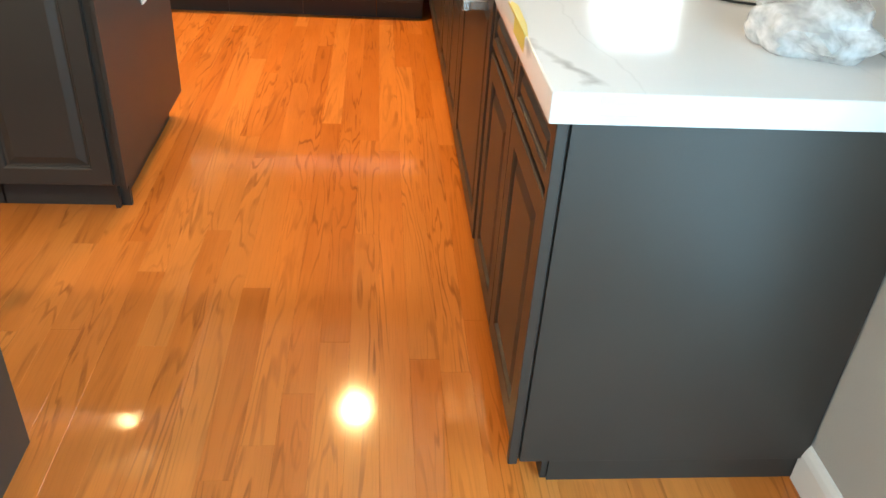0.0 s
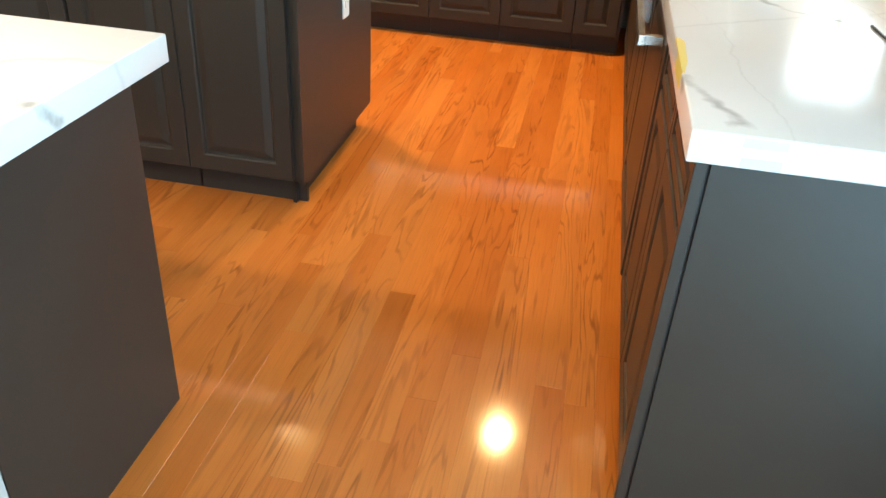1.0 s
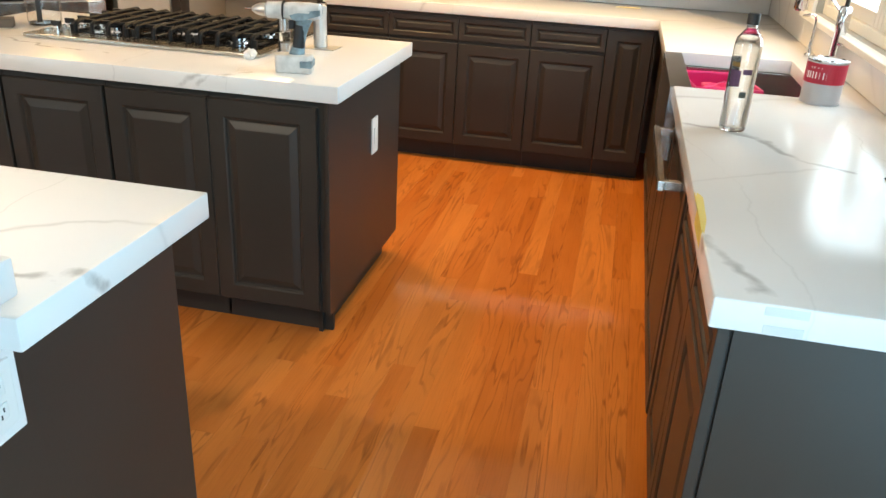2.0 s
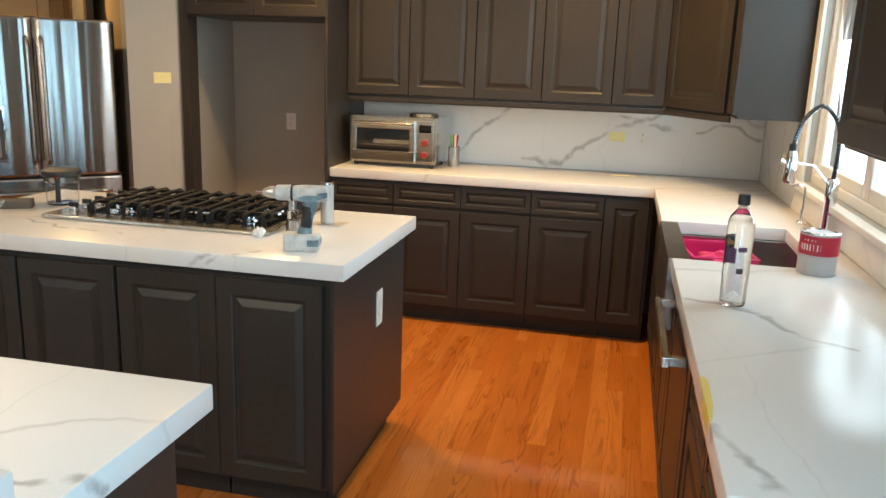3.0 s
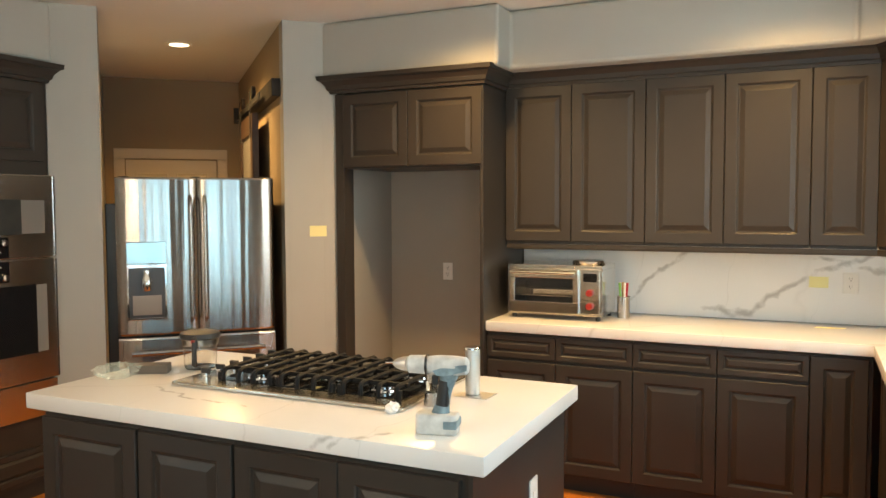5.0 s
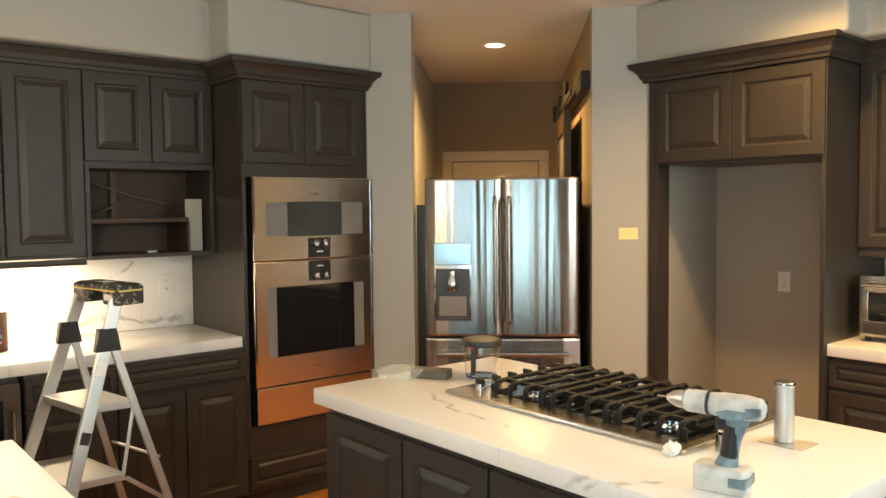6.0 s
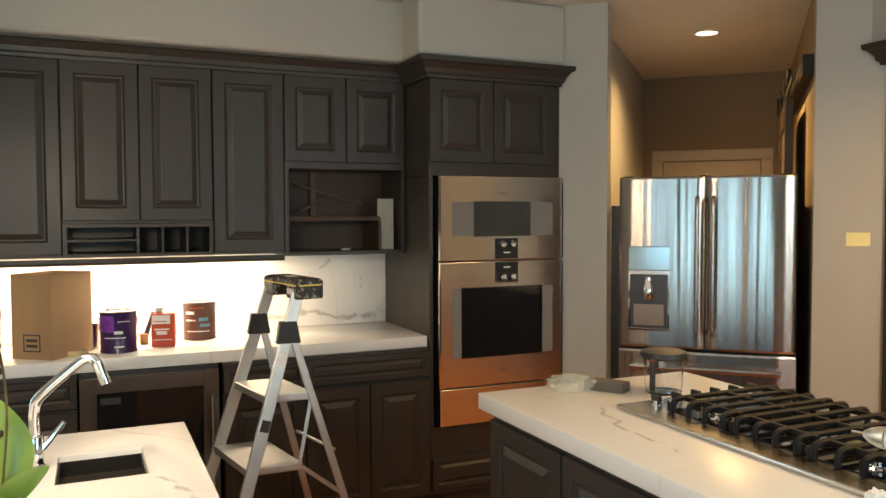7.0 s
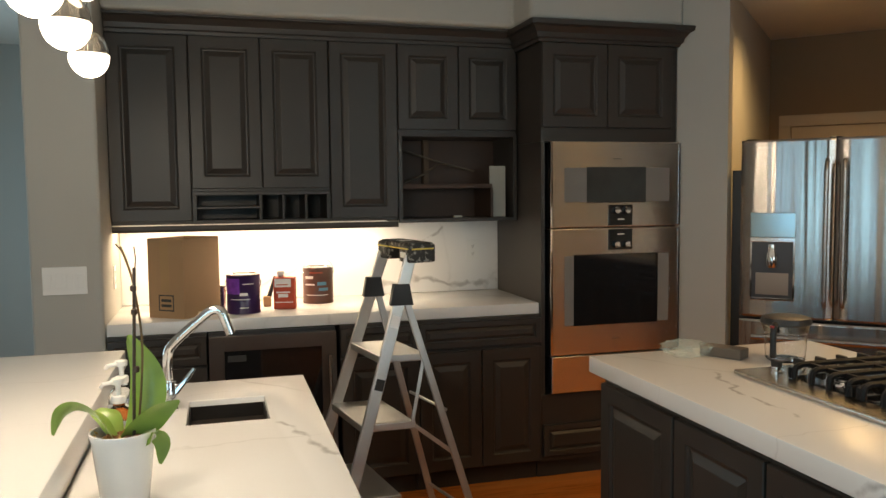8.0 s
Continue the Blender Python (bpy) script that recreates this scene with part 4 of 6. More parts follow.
# ---- fridge in the passage mouth ----
fx, fy = uv(0.068, 0.0)
fr = thing("refrigerator", Matrix.Translation((fx, fy, 0)) @ pose(0, 0, 0, 0, 0, 45), "stainless french-door refrigerator with water dispenser, standing in the passage", "refrigerator")
part("body", box(0.004, 0.906, 0.06, 0.78, 0.03, 1.775, 0.006), surface("dark_fridge_side", (0.03, 0.03, 0.032), 0.5), fr)
# black slab added where the gap to the pillar lies in shade
part("side_shade", box(-0.058, 0.003, 0.10, 0.72, 0.03, 1.64, 0.004), BLACK, fr, "black slab standing in for the shaded gap beside the refrigerator")


def bowed_door(x0, x1, z0, z1):
    """A steel door skin, a little bowed forward, with rounded edges."""
    bm = bmesh.new()
    n, w = 14, x1 - x0
    rows = []
    for k in range(n + 1):
        u = k / n
        y = -0.012 * (1 - (2 * u - 1) ** 2) - 0.004
        e = min(u, 1 - u) * w
        if e < 0.012:
            y += 0.012 - e
        rows.append([bm.verts.new((x0 + u * w, q, z)) for q, z in ((0.055, z0), (y + 0.006, z0), (y, z0 + 0.008), (y, z0 + 0.014), (y, z1 - 0.014), (y, z1 - 0.008), (y + 0.006, z1), (0.055, z1))])
    for a, b in zip(rows, rows[1:]):
        for k in range(8):
            j = (k + 1) % 8
            bm.faces.new((a[k], a[j], b[j], b[k]))
    bm.faces.new(rows[0])
    bm.faces.new(rows[-1][::-1])
    return bm


left = part("door", bowed_door(0.002, 0.452, 0.862, 1.793), STEEL_V, fr, "brushed stainless door with dispenser", smooth=True)
right = part("door", bowed_door(0.458, 0.908, 0.862, 1.793), STEEL_V, fr, "brushed stainless door", smooth=True)
part("freezer_drawer", bowed_door(0.002, 0.908, 0.06, 0.848), STEEL_V, fr, "brushed stainless freezer drawer", smooth=True)
for x, o in ((0.415, left), (0.497, right)):
    part("handle", tube(arc([(x, -0.012, 0.94), (x, -0.055, 0.96), (x, -0.062, 1.0), (x, -0.064, 1.3), (x, -0.062, 1.58), (x, -0.055, 1.655), (x, -0.012, 1.68)]), 0.012, 12), STEEL_V, o, "curved bar handle", smooth=True)
hb = tube([(0.075, -0.07, 0.765), (0.835, -0.07, 0.765)], 0.015, 12)
for x in (0.10, 0.81):
    tube([(x, -0.012, 0.765), (x, -0.07, 0.765)], 0.010, 8, bm=hb)
part("handle", hb, STEEL_V, fr, "horizontal bar handle", smooth=True)
dp = box(0.055, 0.275, -0.024, -0.012, 1.285, 1.415, 0.004)
part("dispenser_panel", dp, surface("dispenser_panel_gloss", (0.42, 0.55, 0.58), 0.12, 0.6, var=0.04), left, "pale blue-green glossy dispenser panel")
dr = bmesh.new()
for q in ((0.055, 0.275, -0.022, -0.012, 0.955, 0.968), (0.055, 0.275, -0.024, -0.012, 1.262, 1.285), (0.055, 0.066, -0.022, -0.012, 0.968, 1.262), (0.264, 0.275, -0.022, -0.012, 0.968, 1.262)):
    box(*q, 0.002, dr)
part("dispenser_frame", dr, CHROME, left, "bright dispenser frame")
part("dispenser_recess", box(0.066, 0.264, -0.0205, -0.012, 0.968, 1.262, 0.001), surface("dispenser_recess_grey", (0.05, 0.05, 0.055), 0.3), left, "dark dispenser recess")
part("dispenser_back", box(0.085, 0.245, -0.022, -0.0205, 0.985, 1.10, 0.002), surface("dispenser_paddle_tan", (0.30, 0.24, 0.20), 0.3, 0.4), left, "tan lower dispenser panel")
part("dispenser_nozzle", lathe([(0, 1.13), (0.024, 1.13), (0.030, 1.145), (0.030, 1.20), (0.020, 1.215), (0.020, 1.25), (0, 1.25)], 16, m=Matrix.Translation((0.165, -0.03, 0))), CHROME, left, "chrome dispenser nozzle", smooth=True)
for x in (0.05, 0.45, 0.85):
    part("hinge_cover", box(x - 0.03, x + 0.03, 0.02, 0.07, 1.776, 1.80, 0.006), BLACK, fr)


# ---- passage: door, barn door ----
PM = Matrix.Translation((OX, OY, 0)) @ pose(0, 0, 0, 0, 0, 45)
dr_ = thing("door_1", PM @ pose(0, 2.67, 0), "closed cream panelled door with moulded casing", "door", "", "structure")
leaf = bmesh.new()
box(0.055, 0.83, -0.022, -0.004, 0.01, 2.035, 0.002, leaf)
slab = part("door_leaf", leaf, CREAM, dr_)
for a, b in ((0.13, 0.41), (0.475, 0.755)):
    for c, d in ((0.25, 0.78), (0.92, 1.52), (1.64, 1.92)):
        pn = rings_face(b - a, d - c, [(0, -0.0222), (0, -0.026), (0.012, -0.030), (0.020, -0.024), (0.045, -0.028), (0.05, -0.028)], a, c)
        part("door_panel", pn, CREAM, slab)
cas = bmesh.new()
for a, b, c, d in ((-0.045, 0.045, 0, 2.045), (0.84, 0.93, 0, 2.045), (-0.045, 0.93, 2.045, 2.135)):
    box(a, b, -0.02, -0.001, c, d, 0.003, cas)
    box(a + 0.012, b - 0.012, -0.026, -0.02, c + (0.012 if c else 0), d - 0.012, 0.002, cas)
part("door_frame", cas, CREAM, dr_)
bd = thing("barn_door", PM, "dark-stained sliding barn door on a wall track", "door")
fb = bmesh.new()
for a, b, c, d in ((0.70, 0.82, 0.02, 2.27), (1.46, 1.58, 0.02, 2.27), (0.82, 1.46, 2.13, 2.27), (0.82, 1.46, 1.0, 1.12), (0.82, 1.46, 0.02, 0.2)):
    box(0.935, 0.98, a, b, c, d, 0.003, fb)
part("frame", fb, BROWN, bd)
part("panel", box(0.95, 0.965, 0.82, 1.46, 0.2, 2.13), surface("dim_grey_panel", (0.15, 0.14, 0.13), 0.6, var=0.1), bd, "pale grey infill panel")
part("track_board", box(0.99, 1.044, 0.10, 1.95, 2.31, 2.42, 0.004), surface("near_black_stained_wood", (0.018, 0.012, 0.009), 0.6, var=0.3, big=14), bd, "dark wall-mounted track board")
part("track", box(0.955, 0.962, 0.45, 1.95, 2.335, 2.375, 0.001), RUBBER, bd, "black flat steel rail")
for v in (0.80, 1.48):
    w_ = cyl(0.045, -0.012, 0.012, m=Matrix.Translation((0.958, v, 2.42)) @ pose(0, 0, 0, 0, 90, 0))
    box(0.930, 0.936, v - 0.02, v + 0.02, 2.10, 2.43, 0.001, w_)
    part("roller", w_, RUBBER, bd, "black roller hanger")
part("stop", box(0.93, 0.97, 1.93, 1.97, 2.31, 2.44, 0.004), RUBBER, bd)

# ---- recessed lights ----
TRIMW = surface("white_can_trim", (0.8, 0.78, 0.74), 0.4, var=0.02)
LENS = glow("lamp_lens", (1.0, 0.82, 0.60), 5.0)
for k, (x, y) in enumerate(CANS):
    cn = thing("recessed_light", pose(x, y, CEIL), "white recessed ceiling light, switched on", "ceiling light", "recessed lights")
    part("trim", lathe([(0.066, -0.001), (0.092, -0.001), (0.092, -0.005), (0.088, -0.008), (0.066, -0.006), (0.066, -0.001)], 28), TRIMW, cn, smooth=True)
    part("lens", lathe([(0, -0.002), (0.065, -0.002), (0.065, -0.005), (0, -0.005)], 28), LENS, cn)

# ---- pendant cluster over the bar ----
SHADE = glow("frosted_shade", (1.0, 0.90, 0.76), 7.0)
SMOKE = glass("smoked_glass", (0.80, 0.77, 0.72), 0.02)
for x, y, z in BULBS:
    pd = thing("pendant_light", pose(x, y, z), "small globe pendant, clear smoked glass above and glowing frosted glass below", "pendant light", "pendant lights")
    prof = [(0, -0.053)] + [(0.048 * math.cos(radians(a)), 0.053 * math.sin(radians(a))) for a in range(-75, 1, 15)] + [(0.044, 0.003), (0.020, -0.004), (0, -0.004)]
    part("shade", lathe(prof, 24), SHADE, pd, "glowing frosted bowl", smooth=True)
    dome = [(0.048 * math.cos(radians(a)), 0.004 + 0.056 * math.sin(radians(a))) for a in range(0, 76, 15)]
    part("dome", lathe(dome + [(r - 0.0025, q - 0.0015) for r, q in reversed(dome)] + [dome[0]], 24), SMOKE, pd, "clear smoked glass upper half", smooth=True)
    part("socket", lathe([(0, 0.0), (0.010, 0.0), (0.010, 0.03), (0.006, 0.036), (0.006, 0.062), (0, 0.062)], 14), CHROME, pd, "chrome lamp socket", smooth=True)
    part("stem", tube([(0, 0, 0.06), (0, 0, 0.085)], 0.007), CHROME, pd)
    part("cord", tube([(0, 0, 0.085), (0, 0, CEIL - z - 0.012)], 0.0015, 6), BLACK, pd, "thin black cord")
    part("canopy", cyl(0.045, CEIL - z - 0.022, CEIL - z - 0.001), CHROME, pd)

# ---- notes, tape ----
def note(name, m, w, h, material, label, cat):
    bm = bmesh.new()
    rows = []
    for k in range(7):
        z = -h / 2 + h * k / 6
        lift = -0.002 - 0.008 * max(0, 0.5 - k / 6) ** 2
        rows.append([bm.verts.new((s * w / 2, lift + o, z)) for s, o in ((-1, 0), (1, 0), (1, 0.0006), (-1, 0.0006))])
    for a, b in zip(rows, rows[1:]):
        for k in range(4):
            bm.faces.new((a[k], a[(k + 1) % 4], b[(k + 1) % 4], b[k]))
    bm.faces.new(rows[0])
    bm.faces.new(rows[-1][::-1])
    ob = part(name, bm, material)
    ob.matrix_world = m
    return tagged(ob, label, cat)


nx, ny = uv(1.252, 0)
note("sticky_note", pose(nx, ny, 1.462, 0, 0, 45), 0.108, 0.068, NOTE, "yellow sticky note on the greige pillar", "note")
note("sticky_note", pose(-0.262, 4.181, 1.178), 0.10, 0.062, NOTE, "yellow sticky note on the quartz backsplash", "note")
note("sticky_note", pose(0.651, 3.45, 1.16, 0, 0, -90), 0.08, 0.06, NOTE, "yellow sticky note on the side backsplash", "note")
tp = prism([(-0.0065, 0.30), (-0.004, 0.28), (0.006, 0.36), (0.009, 0.50), (-0.002, 0.53), (-0.0075, 0.50)], C1 + 0.0005, C1 + 0.0015)
box(-0.0085, -0.0065, 0.29, 0.53, C1 - 0.035, C1 + 0.0012, 0.0003, tp)
tagged(part("tape_strip", tp, TAPE), "crumpled yellow masking tape over the worktop edge", "tape")
CLEAR = surface("grey_clear_tape", (0.62, 0.62, 0.61), 0.25, var=0.06, bump=0.0)
ct = bmesh.new()
for x0_, x1_, z0_, z1_ in ((0.075, 0.145, C1 - 0.020, C1 - 0.004), (0.078, 0.142, C0 + 0.004, C0 + 0.020)):
    box(x0_, x1_, -0.0008, -0.0002, z0_, z1_, bm=ct)
tagged(part("clear_tape", ct, CLEAR), "strips of greyish clear tape on the worktop end", "tape")
tagged(part("paper_slip", prism([(-0.28, 3.985), (-0.13, 4.0), (-0.12, 4.03), (-0.27, 4.02)], C1 + 0.0005, C1 + 0.002), NOTE), "folded yellow paper slip lying on the worktop", "paper")

# ---- farmhouse sink and tap ----
SINK = brushed("sink_steel", (0.55, 0.54, 0.53), 0.24, "y")
fs = thing("farmhouse_sink", None, "stainless apron-front kitchen sink", "sink")
sx0, sx1, sy0, sy1 = 0.055, 0.53, 1.735, 2.47
bn = bmesh.new()
for q in ((-0.022, sx0, 1.718, 2.487, 0.665, C1 - 0.004), (sx0, sx1 + 0.01, 1.718, sy0, 0.665, C0 - 0.001), (sx0, sx1 + 0.01, sy1, 2.487, 0.665, C0 - 0.001), (sx1, sx1 + 0.012, sy0, sy1, 0.665, C0 - 0.001), (sx0, sx1, sy0, sy1, 0.665, 0.68)):
    box(*q, 0.002, bn)
part("basin", bn, SINK, fs)
part("drain", lathe([(0, 0.681), (0.045, 0.681), (0.045, 0.684), (0.030, 0.682), (0, 0.682)], 20, m=Matrix.Translation((0.3, 2.1, 0))), CHROME, fs, smooth=True)
PINK = surface("magenta_plastic", (0.62, 0.02, 0.12), 0.3, var=0.08)
tub = thing("plastic_tub", pose(0.20, 2.22, 0.681, 0, 0, 8), "magenta plastic tub standing in the sink", "tub")
tb_ = bmesh.new()
for q in ((-0.13, -0.125, -0.17, 0.17, 0, 0.20), (0.125, 0.13, -0.17, 0.17, 0, 0.20), (-0.125, 0.125, -0.17, -0.165, 0, 0.20), (-0.125, 0.125, 0.165, 0.17, 0, 0.20), (-0.125, 0.125, -0.165, 0.165, 0, 0.006)):
    box(*q, 0.001, tb_)
part("body", tb_, PINK, tub)
part("rim", tube([(-0.13, -0.17, 0.2), (0.13, -0.17, 0.2), (0.13, 0.17, 0.2), (-0.13, 0.17, 0.2), (-0.13, -0.17, 0.2)], 0.007, 8), PINK, tub)
cloth = bmesh.new()
bmesh.ops.create_icosphere(cloth, subdivisions=3, radius=0.09)
for v in cloth.verts:
    v.co *= 1 + 0.5 * noise.noise(v.co * 22) + 0.25 * noise.noise(v.co * 50)
    v.co.z *= 0.45
cl = part("rubber_gloves", cloth, PINK)
cl.matrix_world = pose(0.21, 2.1, 0.86, 0, 0, 30)
tagged(cl, "crumpled pink rubber gloves over the tub", "gloves")
gl = thing("drinking_glass", pose(0.42, 1.86, 0.681), "clear drinking glass standing in the sink", "glass")
part("glass_wall", lathe([(0, 0), (0.036, 0), (0.040, 0.19), (0.0375, 0.19), (0.034, 0.008), (0, 0.008)], 24), GLASS, gl, smooth=True)

tap = thing("kitchen_tap", pose(0.625, 2.25, C1), "tall chrome spring-neck kitchen tap with spray head", "tap")
part("base", lathe([(0, 0), (0.032, 0), (0.032, 0.008), (0.024, 0.014), (0.022, 0.17), (0.025, 0.18), (0.025, 0.25), (0.018, 0.262), (0, 0.262)], 20), CHROME, tap, smooth=True)
neck = arc([(0, 0, 0.25), (0.004, 0, 0.40), (-0.014, 0, 0.49), (-0.075, 0, 0.55), (-0.135, 0, 0.50), (-0.160, 0, 0.42), (-0.168, 0, 0.36)], 8)
part("hose", tube(neck, 0.0085, 10), RUBBER, tap, "black hose", smooth=True)
coil = []
for i in range(len(neck) - 1):
    for k in range(6):
        p = neck[i].lerp(neck[i + 1], k / 6)
        d = (neck[i + 1] - neck[i]).normalized()
        nrm = Vector((0, 1, 0))
        a = (i * 6 + k) * 1.05
        coil.append(p + 0.0105 * (math.cos(a) * nrm + math.sin(a) * d.cross(nrm)))
part("spring", tube(coil[10:-30], 0.0008, 5), CHROME, tap, "chrome coil spring", smooth=True)
part("spray_head", lathe([(0, -0.02), (0.022, -0.02), (0.026, -0.01), (0.024, 0.07), (0.018, 0.10), (0.012, 0.12), (0, 0.12)], 18, m=Matrix.Translation((-0.168, 0, 0.255))), CHROME, tap, "chrome spray head", smooth=True)
part("head_collar", cyl(0.015, 0.0, 0.03, m=Matrix.Translation((-0.168, 0, 0.365))), BLACK, tap)
part("spray_button", tube([(-0.178, 0, 0.31), (-0.208, 0.0, 0.325)], 0.010, 8), CHROME, tap)
part("support_arm", tube([(0, 0, 0.22), (-0.08, 0, 0.31), (-0.155, 0, 0.318)], 0.006, 8), CHROME, tap, smooth=True)
part("lever", tube([(0, 0.02, 0.12), (0.0, -0.06, 0.125), (0, -0.115, 0.13)], [0.010, 0.008, 0.006], 8), CHROME, tap, smooth=True)
sp = thing("soap_pump", pose(0.61, 2.64, C1), "chrome built-in soap pump", "soap pump")
part("base", lathe([(0, 0), (0.022, 0), (0.022, 0.01), (0.012, 0.02), (0.010, 0.07), (0, 0.07)], 16), CHROME, sp, smooth=True)
part("spout", tube(arc([(0, 0, 0.06), (0, 0, 0.15), (-0.015, 0, 0.18), (-0.06, 0, 0.172)]), 0.006, 8), CHROME, sp, smooth=True)

# ---- things on the window-side worktop ----
bt = thing("water_bottle", pose(0.135, 1.16, C1), "half-full clear plastic bottle with black cap and dark printed label", "bottle")
part("bottle", lathe([(0, 0), (0.034, 0), (0.038, 0.008), (0.038, 0.245), (0.034, 0.262), (0.016, 0.285), (0.0135, 0.29), (0.0135, 0.305), (0.0122, 0.305), (0.0122, 0.29), (0.0325, 0.258), (0.0365, 0.242), (0.0365, 0.01), (0, 0.004)], 28), PLASTIC, bt, smooth=True)
part("cap", lathe([(0, 0.298), (0.0165, 0.298), (0.017, 0.302), (0.017, 0.325), (0.015, 0.328), (0, 0.328)], 24), BLACK, bt, smooth=True)
for k, (z, hh, a0, a1, col) in enumerate(((0.12, 0.085, 100, 200, (0.03, 0.03, 0.04)), (0.185, 0.012, 205, 245, (0.22, 0.13, 0.04)), (0.13, 0.045, 205, 255, (0.10, 0.05, 0.11)), (0.10, 0.016, 262, 290, (0.05, 0.06, 0.05)), (0.165, 0.014, 262, 300, (0.12, 0.06, 0.12)), (0.085, 0.02, 150, 185, (0.06, 0.06, 0.07)))):
    lb = bmesh.new()
    n = 8
    for j in range(n):
        q = []
        for f, zz in ((j, z), (j + 1, z), (j + 1, z + hh), (j, z + hh)):
            a = radians(a0 + (a1 - a0) * f / n)
            q.append(lb.verts.new((0.0386 * math.cos(a), 0.0386 * math.sin(a), zz)))
        lb.faces.new(q)
    part("label_patch", lb, surface("label_print", col, 0.5, var=0.5, big=60), bt, "illegible printed label patch")


def can(name, m, r, h, wall, label, bands=(), rim=True, lid=None):
    """A paint can: body, rolled rims, lid, wire handle and paper bands (z0, z1, a0, a1, material)."""
    ob = thing(name, m, label, "can")
    part("body", lathe([(0, 0), (r - 0.002, 0), (r + 0.001, 0.002), (r + 0.001, 0.006), (r - 0.001, 0.009), (r - 0.001, h - 0.009), (r + 0.001, h - 0.006), (r + 0.0015, h - 0.002), (r - 0.002, h), (r - 0.010, h), (r - 0.012, h - 0.006), (0, h - 0.006)], 32), wall, ob, smooth=True)
    if rim:
        part("rim", lathe([(r - 0.012, h - 0.004), (r + 0.002, h - 0.003), (r + 0.0022, h + 0.001), (r - 0.010, h + 0.002), (r - 0.012, h - 0.004)], 32), CHROME, ob, smooth=True)
        part("lid", lathe([(0, h - 0.003), (r - 0.014, h - 0.003), (r - 0.014, h - 0.001), (0, h - 0.001)], 28), lid or CHROME, ob)
    for z0, z1, a0, a1, mt in bands:
        lb = bmesh.new()
        n = max(2, int(abs(a1 - a0) / 9))
        for j in range(n):
            q = []
            for f, zz in ((j, z0), (j + 1, z0), (j + 1, z1), (j, z1)):
                a = radians(a0 + (a1 - a0) * f / n)
                q.append(lb.verts.new(((r + 0.0006) * math.cos(a), (r + 0.0006) * math.sin(a), zz)))
            lb.faces.new(q)
        part("label_band", lb, mt, ob, "printed label band")
    return ob


def ear(ob, r, h, up):
    for s in (-1, 1):
        part("ear", lathe([(0, 0), (0.008, 0), (0.006, 0.004), (0, 0.005)], 12, m=Matrix.Translation((0, s * r, h * 0.82)) @ pose(0, 0, 0, -90 * s, 0, 0)), CHROME, ob)
    pts = [(up * r * 1.05 * math.sin(radians(a)) * 0.35, r * 1.06 * math.cos(radians(a)), h * 0.82 + (r * 1.05) * math.sin(radians(a)) * (1 if up else -1)) for a in range(0, 181, 15)]
    part("wire_handle", tube(pts, 0.0016, 6), CHROME, ob, "thin wire bail handle")


CRIM = surface("crimson_label", (0.42, 0.02, 0.045), 0.35, var=0.08)
GREYL = surface("grey_label", (0.42, 0.42, 0.43), 0.35, var=0.06)
WHITEP = surface("white_print", (0.8, 0.78, 0.76), 0.5, var=0.03)
pc = can("paint_can", pose(0.47, 1.665, C1, 0, 0, 0), 0.064, 0.145, GREYL, "small paint can with crimson and grey label", [(0.070, 0.136, 0, 360, CRIM), (0.086, 0.108, 195, 262, WHITEP), (0.118, 0.124, 212, 246, WHITEP)], lid=GREYL)

# bag and cable near the end of the run
bag = bmesh.new()
bmesh.ops.create_icosphere(bag, subdivisions=4, radius=0.12)
for v in bag.verts:
    c = v.co.copy()
    v.co *= 1 + 0.34 * noise.noise(c * 14) + 0.07 * noise.noise(c * 40)
    v.co.z = max(-0.045, v.co.z * 0.55)
bg = part("plastic_bag", bag, film("translucent_white_film", (0.86, 0.86, 0.86), 0.70, 0.12), smooth=True)
bg.matrix_world = pose(0.565, 0.275, C1 + 0.045)
tagged(bg, "crumpled translucent white plastic bag on the worktop", "bag")
cp = arc([(0.46, 0.80, C1 + 0.004), (0.47, 0.66, C1 + 0.004), (0.51, 0.60, C1 + 0.004), (0.60, 0.57, C1 + 0.004), (0.63, 0.63, C1 + 0.004), (0.57, 0.70, C1 + 0.006), (0.51, 0.69, C1 + 0.010), (0.54, 0.64, C1 + 0.008), (0.62, 0.68, C1 + 0.012), (0.56, 0.745, C1 + 0.010), (0.48, 0.73, C1 + 0.012), (0.53, 0.67, C1 + 0.014), (0.64, 0.61, C1 + 0.010), (0.645, 0.80, C1 + 0.006)], 7)
tagged(part("cable", tube(cp, 0.0032, 7), BLACK, smooth=True), "loosely coiled thin black cable on the worktop", "cable")

# ---- toaster oven and utensils ----
TOAST = brushed("toaster_steel", (0.72, 0.68, 0.62), 0.17, "x")
to = thing("toaster_oven", pose(-1.965, 3.71, C1) @ Matrix.Diagonal((1.09, 1.0, 1.04, 1.0)), "stainless countertop toaster oven with two red knobs", "toaster oven")
RED = surface("red_knob", (0.28, 0.022, 0.02), 0.3, var=0.05)
tbx = bmesh.new()
for q in ((0, 0.53, 0.02, 0.34, 0.025, 0.04), (0, 0.53, 0.02, 0.34, 0.285, 0.31), (0, 0.02, 0.02, 0.34, 0.04, 0.285), (0.40, 0.53, 0.02, 0.34, 0.04, 0.285), (0.02, 0.40, 0.30, 0.34, 0.04, 0.285)):
    box(*q, 0.002, tbx)
part("body", tbx, TOAST, to)
df = bmesh.new()
